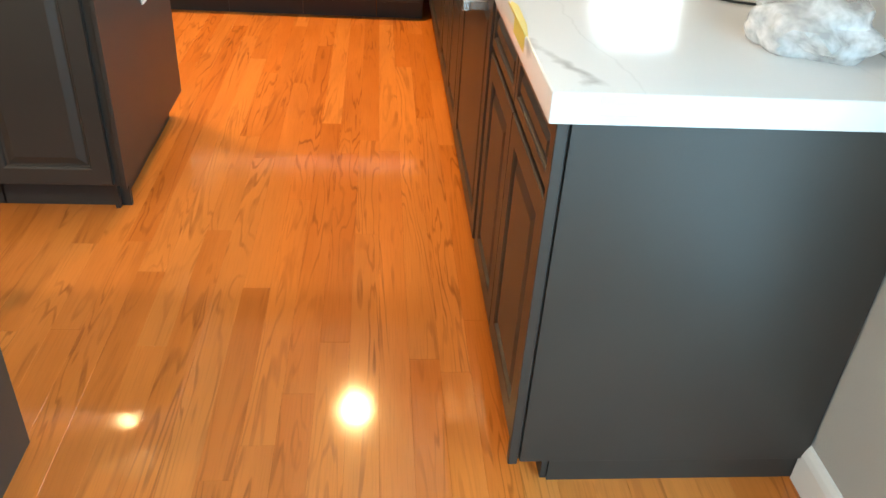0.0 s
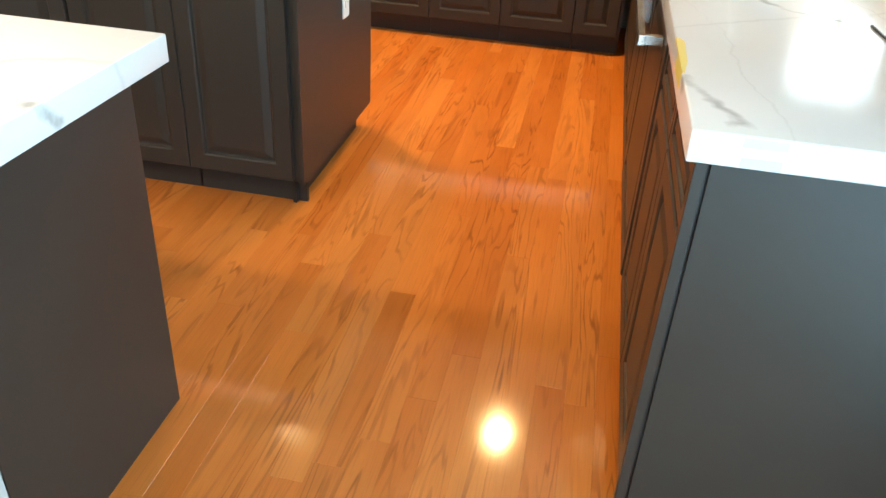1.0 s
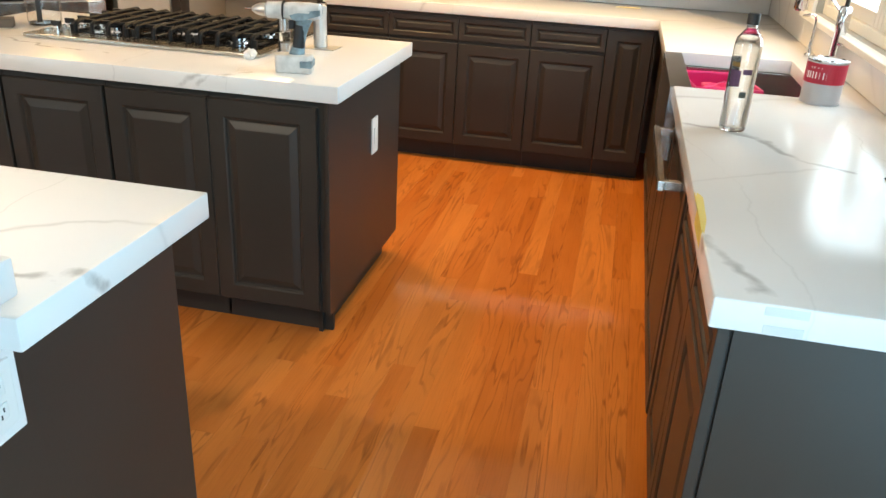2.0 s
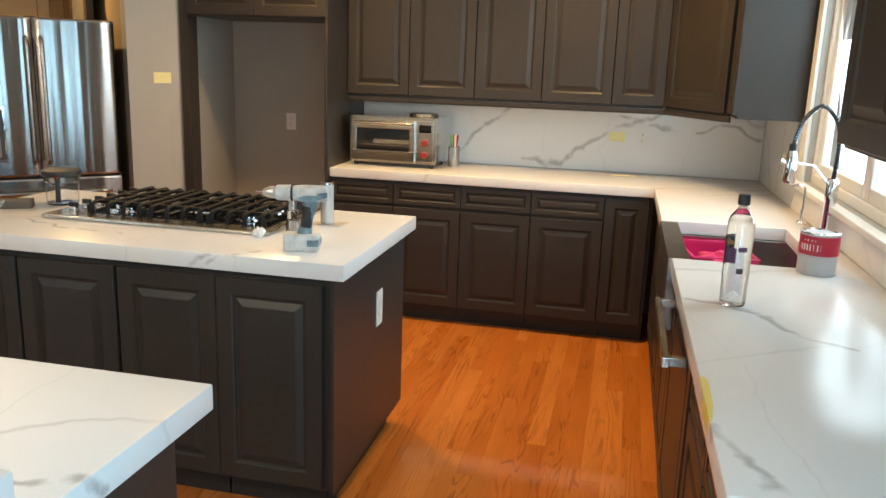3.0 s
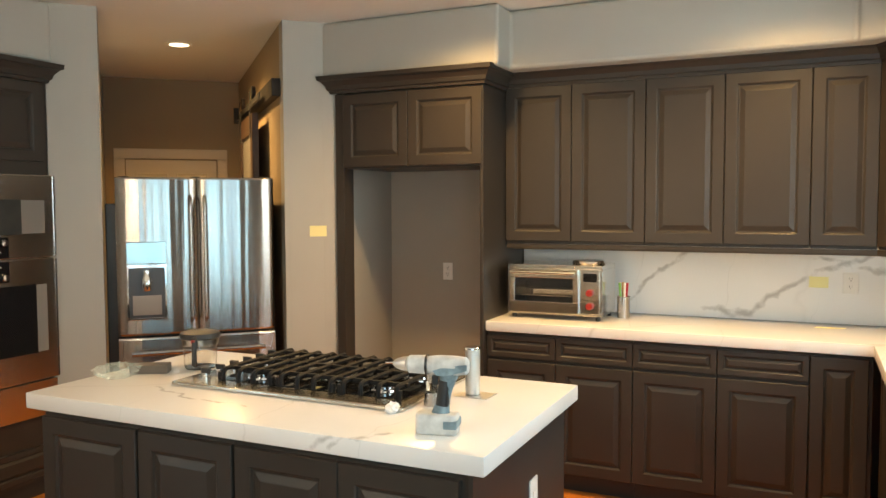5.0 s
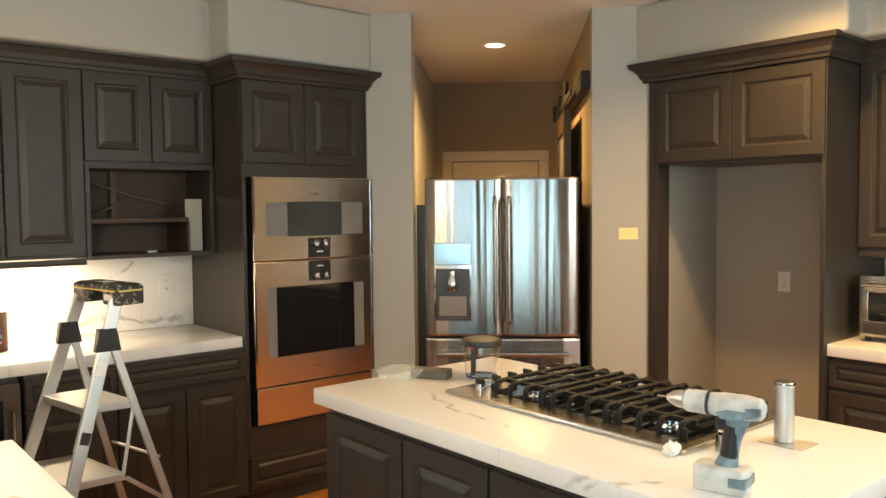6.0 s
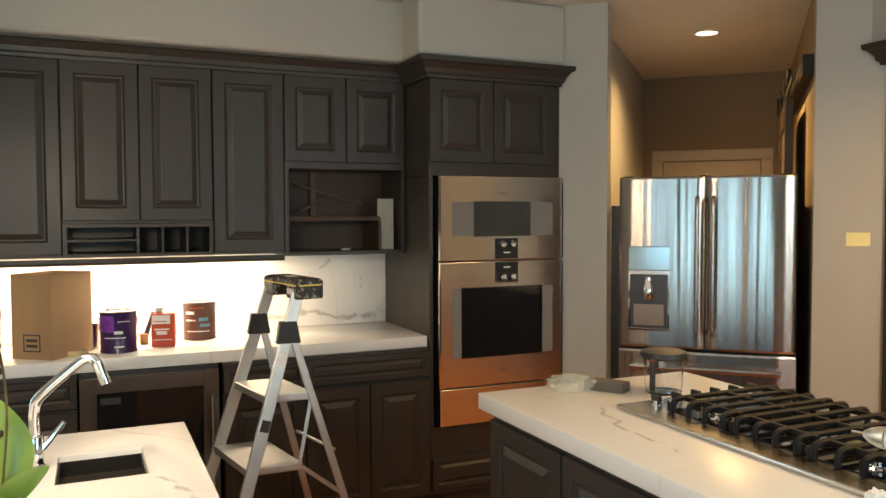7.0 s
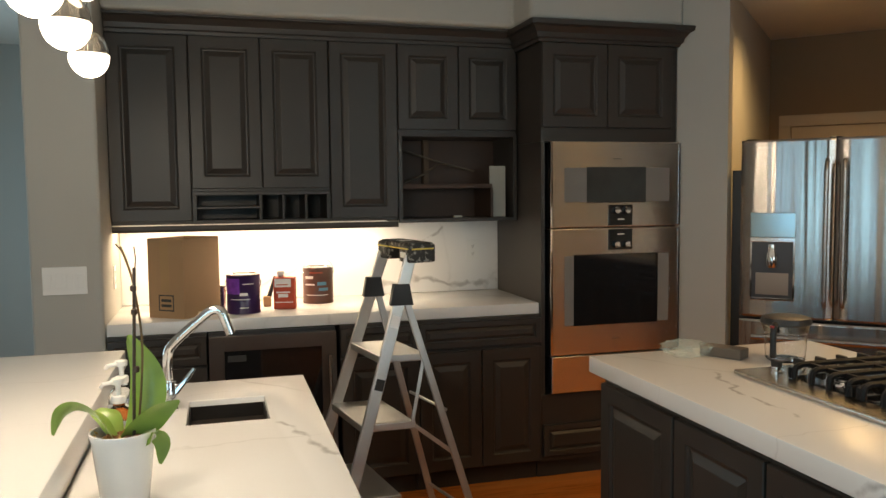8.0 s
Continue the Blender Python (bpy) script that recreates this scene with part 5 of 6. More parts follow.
for a, b, c, d in ((0.012, 0.405, 0.235, 0.29), (0.012, 0.405, 0.035, 0.10), (0.012, 0.045, 0.10, 0.235), (0.372, 0.405, 0.10, 0.235)):
    box(a, b, 0.0, 0.02, c, d, 0.003, df)
td = part("door", df, TOAST, to, "steel framed glass door")
pn = part("pane", box(0.045, 0.372, 0.008, 0.013, 0.10, 0.235), GLASS, td)
pn.visible_shadow = False
part("handle", tube([(0.03, -0.035, 0.268), (0.39, -0.035, 0.268)], 0.011, 12), TOAST, td, "round bar handle", smooth=True)
part("interior", box(0.022, 0.398, 0.05, 0.298, 0.042, 0.05), DARK, to)
part("interior_back", box(0.022, 0.398, 0.29, 0.298, 0.05, 0.284), DARK, to)
rk_ = bmesh.new()
for k in range(12):
    tube([(0.04 + k * 0.031, 0.05, 0.13), (0.04 + k * 0.031, 0.28, 0.13)], 0.0018, 6, bm=rk_)
tube([(0.03, 0.06, 0.13), (0.39, 0.06, 0.13)], 0.003, 6, bm=rk_)
part("rack", rk_, CHROME, to, "wire rack")
part("tray", box(0.13, 0.36, 0.07, 0.27, 0.135, 0.165, 0.004), TOAST, to, "steel tray")
part("control_panel", box(0.415, 0.515, 0.012, 0.02, 0.04, 0.29, 0.002), TOAST, to)
part("display", box(0.428, 0.502, 0.009, 0.012, 0.22, 0.268, 0.002), BGLASS, to, "black display")
for z in (0.16, 0.085):
    k_ = part("knob", lathe([(0, 0), (0.021, 0), (0.021, 0.010), (0.018, 0.028), (0, 0.030)], 20), RED, to, "red knob", smooth=True)
    k_.matrix_basis = Matrix.Translation((0.465, 0.012, z)) @ pose(0, 0, 0, 90, 0, 0)
for x in (0.03, 0.50):
    for y in (0.05, 0.31):
        part("foot", cyl(0.014, 0, 0.026, m=Matrix.Translation((x, y, 0))), BLACK, to)
part("warming_plate", lathe([(0, 0.31), (0.088, 0.31), (0.092, 0.318), (0.088, 0.330), (0.078, 0.333), (0, 0.330)], 28, m=Matrix.Translation((0.42, 0.17, 0))), TOAST, to, "round steel plate on top", smooth=True)
ut = thing("utensil_cup", pose(-1.315, 3.96, C1), "steel cup of orange and red handled utensils", "cup")
part("cup", lathe([(0, 0), (0.037, 0), (0.038, 0.13), (0.0365, 0.13), (0.0355, 0.004), (0, 0.004)], 24), STEEL_V, ut, smooth=True)
for k, (dx, dy, col) in enumerate(((-0.02, 0.0, (0.65, 0.28, 0.03)), (-0.005, 0.012, (0.65, 0.30, 0.03)), (0.018, 0.0, (0.5, 0.03, 0.04)), (0.008, -0.014, (0.7, 0.68, 0.62)), (-0.018, -0.012, (0.15, 0.35, 0.08)))):
    part("utensil", tube([(dx * 0.5, dy * 0.5, 0.01), (dx * 1.2, dy * 1.2, 0.21)], [0.004, 0.008], 8), surface("utensil_handle", col, 0.4), ut, "coloured handle", smooth=True)

# ---- cooktop ----
hob = thing("gas_cooktop", pose(-2.49, 1.54, C1), "stainless gas cooktop with black cast-iron grates", "cooktop")
part("plate", prism([(-0.01, -0.045), (0.985, -0.045), (0.985, 0.53), (-0.01, 0.53)], 0.0005, 0.016, 0.005), STEEL_X, hob, "brushed steel plate")
part("burner_tray", box(0.135, 0.945, 0.055, 0.485, 0.016, 0.019, 0.001), BGLASS, hob, "glossy black burner tray")
for gx in range(3):
    x0g = 0.142 + gx * 0.268
    gr = bmesh.new()
    for k in range(4):
        x = x0g + 0.024 + k * 0.0715
        pts = arc([(x, 0.045, 0.018), (x, 0.046, 0.045), (x, 0.060, 0.058), (x, 0.10, 0.060), (x, 0.27, 0.060), (x, 0.44, 0.060), (x, 0.48, 0.058), (x, 0.494, 0.045), (x, 0.495, 0.018)], 3)
        tube(pts, 0.0095, 6, bm=gr)
    for y in (0.10, 0.27, 0.44):
        bar((x0g + 0.004, y, 0.056), (x0g + 0.258, y, 0.056), 0.015, 0.015, gr, (0, 0, 1))
    for s in ((x0g + 0.010, 0.045), (x0g + 0.252, 0.045), (x0g + 0.010, 0.495), (x0g + 0.252, 0.495)):
        bar((s[0], s[1], 0.018), (s[0], s[1], 0.050), 0.014, 0.014, gr)
    part("grate", gr, IRON, hob, "black cast-iron grate", smooth=True)
for x, y, r in ((0.275, 0.15, 0.045), (0.275, 0.39, 0.036), (0.543, 0.27, 0.058), (0.81, 0.15, 0.036), (0.81, 0.39, 0.045)):
    b_ = part("burner", lathe([(0, 0.019), (r * 1.35, 0.019), (r * 1.3, 0.024), (r, 0.026), (r, 0.036), (0, 0.037)], 24, m=Matrix.Translation((x, y, 0))), CHROME, hob, "bright burner ring", smooth=True)
    part("burner_cap", lathe([(0, 0.037), (r * 0.9, 0.037), (r * 0.92, 0.042), (r * 0.8, 0.047), (0, 0.048)], 24, m=Matrix.Translation((x, y, 0))), IRON, b_, "black burner cap", smooth=True)
for k in range(6):
    kn = part("knob", lathe([(0, 0), (0.021, 0), (0.021, 0.006), (0.016, 0.010), (0.016, 0.020), (0, 0.020)], 20, m=Matrix.Translation((0.072, 0.055 + k * 0.083, 0.016))), CHROME, hob, "steel knob", smooth=True)
    part("knob_grip", box(0.052, 0.092, 0.048 + k * 0.083, 0.062 + k * 0.083, 0.034, 0.054, 0.003), BLACK, kn, "black knob grip")

# ---- drill ----
DR1 = surface("paint_splashed_plastic", (0.17, 0.25, 0.29), 0.5, var=0.9, big=30)
DR2 = surface("white_dusted_plastic", (0.56, 0.57, 0.56), 0.55, var=0.4, big=30)
dl = thing("cordless_drill", pose(-1.30, 1.345, C1, 0, 0, 12), "paint-spattered teal and white cordless drill standing on its battery", "drill")
part("battery", prism([(-0.058, -0.036), (0.052, -0.036), (0.060, -0.025), (0.060, 0.025), (0.052, 0.036), (-0.058, 0.036), (-0.068, 0.022), (-0.068, -0.022)], 0.0, 0.062, 0.008), DR2, dl, "white-dusted battery pack", smooth=True)
part("battery_clip", box(0.02, 0.062, -0.038, 0.038, 0.02, 0.045, 0.004), DR1, dl)
hd = bmesh.new()
for k in range(10):
    t_ = k / 9
    z, x = 0.055 + 0.125 * t_, 0.004 + 0.030 * t_
    r1, r2 = (0.030 - 0.010 * math.sin(t_ * math.pi)), 0.019 - 0.003 * math.sin(t_ * math.pi)
    for j in range(14):
        a = 2 * math.pi * j / 14
        hd.verts.new((x + r1 * math.cos(a), r2 * math.sin(a), z))
hd.verts.ensure_lookup_table()
for k in range(9):
    for j in range(14):
        i0, i1 = k * 14 + j, k * 14 + (j + 1) % 14
        hd.faces.new([hd.verts[i] for i in (i0, i1, i1 + 14, i0 + 14)])
part("handle", hd, DR1, dl, "teal handle", smooth=True)
part("grip", tube([(0.012, 0, 0.085), (0.022, 0, 0.16)], [0.0215, 0.020], 12), BLACK, dl, "dark rubber grip", smooth=True)
mx_ = pose(0, 0, 0.205, 0, 90, 0)
part("motor_housing", lathe([(0, -0.035), (0.020, -0.035), (0.026, -0.03), (0.030, 0.0), (0.030, 0.055), (0.026, 0.085), (0.018, 0.092), (0, 0.092)], 20, m=mx_), DR2, dl, "white-dusted motor housing", smooth=True)
for s_ in (-1, 1):
    wedge = prism([(0.0, 0.178), (0.03, 0.176), (0.092, 0.196), (0.092, 0.214), (0.02, 0.206), (-0.012, 0.192)], 0.0, 0.006, 0.002)
    part("side_panel", wedge, DR1, dl, "teal side panel", Matrix.Translation((0, s_ * 0.0265 + 0.003, 0)) @ pose(0, 0, 0, 90))
part("collar", lathe([(0.0285, -0.037), (0.0305, -0.037), (0.0305, -0.032), (0.0285, -0.032), (0.0285, -0.037)], 20, m=mx_), BLACK, dl, "dark collar ring", smooth=True)
part("gearbox", lathe([(0, -0.095), (0.020, -0.095), (0.027, -0.088), (0.0285, -0.036), (0, -0.036)], 20, m=mx_), DR2, dl, "white gearbox", smooth=True)
part("chuck", lathe([(0, -0.140), (0.007, -0.140), (0.014, -0.130), (0.021, -0.112), (0.022, -0.096), (0, -0.096)], 20, m=mx_), ALU, dl, "scuffed metal chuck", smooth=True)
part("bit", tube([(-0.138, 0, 0.205), (-0.165, 0, 0.205)], 0.003, 8), CHROME, dl)
part("trigger", box(-0.020, 0.0, -0.008, 0.008, 0.145, 0.175, 0.004), BLACK, dl)

# ---- other island things ----
po = thing("popup_socket", pose(-1.39, 1.82, C1), "steel pop-up socket column with flat flange", "socket")
part("flange", prism([(-0.05, -0.05), (0.075, -0.05), (0.075, 0.05), (-0.05, 0.05)], 0.0005, 0.003, 0.001), ALU, po)
part("column", cyl(0.027, 0.003, 0.165, 0.003, 24), ALU, po, "brushed steel column", smooth=True)
part("top", cyl(0.029, 0.165, 0.175, 0.003, 24), CHROME, po)
mi = thing("pepper_mill", pose(-1.46, 1.63, C1), "short steel and glass mill", "mill")
part("base", lathe([(0, 0), (0.029, 0), (0.029, 0.012), (0.026, 0.045), (0, 0.045)], 20), STEEL_V, mi, smooth=True)
part("jar", cyl(0.022, 0.045, 0.085), PLASTIC, mi)
part("head", cyl(0.025, 0.085, 0.15, 0.004), STEEL_V, mi)
wad = bmesh.new()
bmesh.ops.create_icosphere(wad, subdivisions=3, radius=0.022)
for v in wad.verts:
    v.co *= 1 + 0.5 * noise.noise(v.co * 90)
    v.co.z = max(-0.015, v.co.z)
wo = part("tissue_wad", wad, WHITEP)
wo.matrix_world = pose(-1.535, 1.485, C1 + 0.0155)
tagged(wo, "small crumpled white tissue wad", "tissue")
SPG = surface("grey_sanding_sponge", (0.14, 0.115, 0.095), 0.95, var=0.2, bump=0.5, fine=500)
so = part("sanding_sponge", box(-0.075, 0.075, -0.035, 0.035, 0, 0.036, 0.003), SPG)
so.matrix_world = pose(-2.745, 1.635, C1, 0, 0, 30)
tagged(so, "grey-brown rectangular sanding sponge block", "sponge")
ca = thing("glass_carafe", pose(-2.63, 1.80, C1), "clear glass jug with black lid and black handle", "jug")
part("jug", lathe([(0, 0), (0.060, 0), (0.066, 0.006), (0.070, 0.10), (0.072, 0.125), (0.0705, 0.125), (0.0685, 0.10), (0.0645, 0.008), (0, 0.004)], 28), GLASS, ca, smooth=True)
part("collar", lathe([(0.0725, 0.100), (0.075, 0.102), (0.077, 0.128), (0.073, 0.128), (0.0725, 0.100)], 28), STEEL_X, ca, "steel collar", smooth=True)
part("lid", lathe([(0, 0.126), (0.080, 0.126), (0.084, 0.132), (0.080, 0.150), (0.06, 0.156), (0, 0.152)], 28), BLACK, ca, "black lid", smooth=True)
part("handle", tube(arc([(0.035, -0.070, 0.135), (0.045, -0.085, 0.12), (0.045, -0.086, 0.07), (0.042, -0.084, 0.022)]), 0.011, 8), BLACK, ca, "black handle", smooth=True)
part("handle_button", box(0.034, 0.052, -0.094, -0.080, 0.118, 0.132, 0.003), RED, ca, "red handle button")
wr = bmesh.new()
bmesh.ops.create_icosphere(wr, subdivisions=4, radius=0.085)
for v in wr.verts:
    c = v.co.copy()
    v.co *= 1 + 0.30 * noise.noise(c * 20) + 0.2 * noise.noise(c * 60)
    v.co.z = max(-0.02, v.co.z * 0.40)
wp = part("plastic_wrap", wr, film("thin_green_film", (0.80, 0.92, 0.86), 0.17), smooth=True)
wp.matrix_world = pose(-2.815, 1.535, C1 + 0.0205)
tagged(wp, "crumpled ball of clear greenish plastic wrap", "wrap")

# ---- things on the oven-side worktop ----
cbx = thing("cardboard_box", pose(-4.41, -0.423, C1, 0, 0, 52.7), "open brown cardboard box with black printed mark", "box")
W_, D_, H_ = 0.212, 0.272, 0.385
for q in ((0, W_, 0, 0.004, 0, H_), (0, W_, D_ - 0.004, D_, 0, H_), (0, 0.004, 0.004, D_ - 0.004, 0, H_), (W_ - 0.004, W_, 0.004, D_ - 0.004, 0, H_), (0.004, W_ - 0.004, 0.004, D_ - 0.004, 0.0, 0.004)):
    part("side", box(*q), CARD, cbx)
for y_, lean in ((0.010, 4), (D_ - 0.010, -4)):
    f = part("flap", box(0.006, W_ - 0.006, -0.0015, 0.0015, -0.11, 0.0, 0.0005), CARD, cbx, "top flap folded inwards")
    f.matrix_basis = pose(0, y_, H_ - 0.002, lean, 0, 0)
part("tape_band", box(0.075, 0.125, -0.0006, 0.0, 0.13, H_ - 0.01), surface("packing_tape", (0.40, 0.26, 0.14), 0.25), cbx, "strip of clear packing tape")
pm_ = bmesh.new()
for q in ((0.06, 0.15, 0.035, 0.041), (0.06, 0.15, 0.108, 0.114), (0.06, 0.066, 0.041, 0.108), (0.144, 0.15, 0.041, 0.108), (0.075, 0.135, 0.055, 0.068), (0.075, 0.135, 0.080, 0.093)):
    box(q[0], q[1], -0.0008, -0.0001, q[2], q[3], bm=pm_)
part("printed_mark", pm_, SLOT, cbx, "black illegible printed mark")
PURP = surface("dark_purple_label", (0.035, 0.012, 0.075), 0.3, var=0.7, big=14)
VIO = surface("violet_flower_print", (0.22, 0.05, 0.42), 0.35, var=0.6, big=40)
p1 = can("paint_can", pose(-4.43, 0.025, C1, 0, 0, -10), 0.083, 0.195, PURP, "paint can with dark purple floral label", [(0.10, 0.178, -70, -5, VIO), (0.092, 0.106, -5, 22, WHITEP), (0.072, 0.076, -40, 30, WHITEP), (0.148, 0.152, 5, 45, WHITEP), (0.03, 0.034, -5, 25, WHITEP)])
ear(p1, 0.083, 0.195, 0)
REDL = surface("orange_red_label", (0.52, 0.06, 0.02), 0.35, var=0.12)
rc = thing("solvent_can", pose(-4.49, 0.235, C1, 0, 0, 78), "orange-red rectangular solvent can with white cap", "can")
part("body", box(-0.055, 0.055, -0.032, 0.032, 0, 0.165, 0.006), REDL, rc)
part("label_panel", box(-0.048, 0.035, -0.0335, -0.0325, 0.115, 0.158), WHITEP, rc, "white label field")
for q in ((-0.040, 0.030, 0.085, 0.092), (-0.030, 0.020, 0.062, 0.080), (-0.045, 0.045, 0.035, 0.039), (-0.04, 0.02, 0.125, 0.130)):
    part("label_bar", box(q[0], q[1], -0.0345, -0.0336 if q[2] > 0.1 else -0.0322, q[2], q[3]), WHITEP if q[2] < 0.1 else REDL, rc, "illegible print bar")
part("neck", cyl(0.016, 0.165, 0.176, m=Matrix.Translation((-0.02, 0, 0))), CHROME, rc)
part("cap", cyl(0.019, 0.174, 0.195, m=Matrix.Translation((-0.02, 0, 0))), PLATE, rc, "white screw cap")
BRN = surface("brown_label", (0.09, 0.035, 0.025), 0.35, var=0.3, big=20)
p2 = can("paint_can", pose(-4.68, 0.43, C1, 0, 0, 0), 0.083, 0.195, BRN, "paint can with dark red-brown label", [(0.135, 0.150, -60, -25, WHITEP), (0.100, 0.108, -60, -20, WHITEP), (0.100, 0.118, -10, 25, surface("blue_print", (0.08, 0.25, 0.38), 0.4)), (0.07, 0.086, -5, 32, surface("blue_print", (0.08, 0.25, 0.38), 0.4)), (0.045, 0.049, -55, 30, WHITEP), (0.165, 0.172, -40, 10, surface("rust_print", (0.35, 0.06, 0.03), 0.4))])
ear(p2, 0.083, 0.195, 1)
mg = thing("steel_mug", pose(-4.56, -0.09, C1), "small steel mug behind the cardboard box", "mug")
part("mug", lathe([(0, 0), (0.032, 0), (0.034, 0.12), (0.0325, 0.12), (0.031, 0.004), (0, 0.004)], 20), STEEL_V, mg, smooth=True)
part("handle", tube(arc([(0, 0.033, 0.10), (0, 0.06, 0.09), (0, 0.062, 0.04), (0, 0.033, 0.025)]), 0.004, 6), STEEL_V, mg)
br = thing("paint_brush", pose(-4.60, 0.16, C1), "paint brush with dark handle leaning between the cans", "brush")
part("handle", tube([(0, 0.0, 0.05), (0.0, 0.035, 0.16)], [0.012, 0.008], 8), BLACK, br)
part("bristles", box(-0.02, 0.02, -0.03, 0.01, 0, 0.055, 0.006), CARD, br, "tan bristles")
tr = part("tape_roll", lathe([(0.040, 0), (0.055, 0), (0.055, 0.024), (0.040, 0.024), (0.040, 0)], 28), surface("tan_tape", (0.55, 0.42, 0.22), 0.5), smooth=True)
tr.matrix_world = pose(-4.40, -0.16, C1)
tagged(tr, "roll of tan masking tape lying flat", "tape")
wall_plate("outlet_plate", pose(-4.60, -0.60, 1.13, 0, 0, 180), 0.072, 0.118, "white outlet on the pillar side above the worktop", "outlet")

# ---- step ladder ----
la = thing("step_ladder", None, "folding aluminium step ladder with black brackets", "ladder")
NT, FT = (-3.60, 0.694, 1.27), (-3.90, 0.641, 1.27)
NF, FF = (-3.47, 0.317, FZ), (-4.00, 0.235, FZ)
NR, FR_ = (-3.54, 0.99, FZ), (-3.95, 0.885, FZ)


def along(a, b, z):
    t_ = (z - a[2]) / (b[2] - a[2])
    return tuple(p + (q - p) * t_ for p, q in zip(a, b))


for a, b in ((NT, NF), (FT, FF)):
    part("front_rail", bar(a, (b[0], b[1], FZ + 0.02), 0.024, 0.050, None, (1, 0, 0), 0.004), ALU, la, "wide aluminium rail")
    part("foot", box(b[0] - 0.02, b[0] + 0.02, b[1] - 0.04, b[1] + 0.035, FZ, FZ + 0.035, 0.004), RUBBER, la)
for a, b, f in ((NT, NR, NF), (FT, FR_, FF)):
    top = along(a, f, 1.10)
    part("rear_leg", bar((top[0], top[1] + 0.02, top[2]), (b[0], b[1], FZ + 0.02), 0.022, 0.030, None, (1, 0, 0), 0.003), ALU, la, "slim aluminium leg")
    part("foot", box(b[0] - 0.018, b[0] + 0.018, b[1] - 0.025, b[1] + 0.025, FZ, FZ + 0.03, 0.004), RUBBER, la)
    q = along(a, f, 1.11)
    part("bracket", merged(prism([(-0.05, -0.045), (0.05, -0.045), (0.034, 0.045), (-0.034, 0.045)], -0.020, 0.020, 0.003), None, Matrix.Translation(q) @ pose(0, 0.0, 0, 90, 0, 90)), BLACK, la, "black plastic bracket")
cap_m = Matrix.Translation((-3.755, 0.705, 1.282)) @ pose(0, 0, 0, 0, 0, 10)
SPATTER, st_, sb_ = node_mat("paint_spattered_black")
sn_ = nn(st_, "ShaderNodeTexNoise", Scale=38.0, Detail=5.0, Roughness=0.65)
st_.links.new(coords(st_), sn_.inputs["Vector"])
st_.links.new(ramp(st_, sn_.outputs[0], [(0.0, (0.014, 0.013, 0.012)), (0.54, (0.02, 0.019, 0.017)), (0.60, (0.26, 0.25, 0.23)), (1.0, (0.45, 0.44, 0.41))]), sb_.inputs["Base Color"])
sb_.inputs["Roughness"].default_value = 0.5
bumped(st_, sb_, sn_.outputs[0], 0.25, 0.004)
cap_bm = prism([(-0.165, -0.050), (0.165, -0.050), (0.180, -0.030), (0.180, 0.045), (0.165, 0.064), (-0.165, 0.064), (-0.180, 0.045), (-0.180, -0.030)], 0.016, 0.045, 0.008)
for x_ in (-0.125, 0.125):
    prism([(x_ - 0.055, -0.058), (x_ + 0.055, -0.058), (x_ + 0.058, 0.066), (x_ - 0.058, 0.066)], -0.040, 0.040, 0.010, cap_bm)
cp_ = part("top_cap", cap_bm, SPATTER, la, "paint-spattered black top cap")
cp_.matrix_basis = cap_m
for k, (q, mt) in enumerate((((-0.178, 0.178, -0.0600, -0.0585, 0.016, 0.022), TAPE), ((0.1835, 0.1850, -0.045, 0.055, 0.016, 0.022), TAPE), ((0.09, 0.15, -0.0600, -0.0585, -0.020, 0.004), WHITEP), ((-0.05, 0.02, -0.02, 0.03, 0.0452, 0.0462), WHITEP))):
    o_ = part("paint_smear", box(*q), mt, la, "stuck strip or paint smear")
    o_.matrix_basis = cap_m
for z, d in ((0.855, 0.175), (0.572, 0.20), (0.27, 0.22)):
    n_, f_ = along(NT, NF, z), along(FT, FF, z)
    pts = [(n_[0] - 0.014, n_[1] - 0.03), (n_[0] - 0.014, n_[1] + d), (f_[0] + 0.014, f_[1] + d), (f_[0] + 0.014, f_[1] - 0.03)]
    part("step", prism(pts, z - 0.032, z, 0.004), ALU, la, "broad pale step")
for z in (0.60, 0.14):
    n_, f_ = along((NT[0], NT[1] + 0.02, 1.10), NR, z), along((FT[0], FT[1] + 0.02, 1.10), FR_, z)
    part("cross_brace", tube([n_, f_], 0.007, 8), ALU, la)
for a, b, r_ in ((NT, NF, NR), (FT, FF, FR_)):
    p_, q_ = along(a, b, 0.572), along((a[0], a[1] + 0.0, 1.10), r_, 0.40)
    part("spreader", bar((p_[0] - 0.01, p_[1] + 0.2, p_[2] - 0.02), q_, 0.004, 0.018, None), ALU, la)
    s_ = along(a, b, 0.855)
    part("step_strut", bar((s_[0] - 0.01, s_[1] + 0.165, s_[2] - 0.02), (p_[0] - 0.01, p_[1] + 0.19, p_[2]), 0.004, 0.016, None), ALU, la)
for z in (0.98, 0.72):
    q = along(NT, NF, z)
    o_ = part("rail_label", box(0.0125, 0.0132, -0.018, 0.018, -0.045, 0.045), SLOT if z < 0.9 else WHITEP, la, "illegible sticker")
    o_.matrix_basis = Matrix.Translation(q) @ pose(0, 0, 0, -16.3, 0, 0)

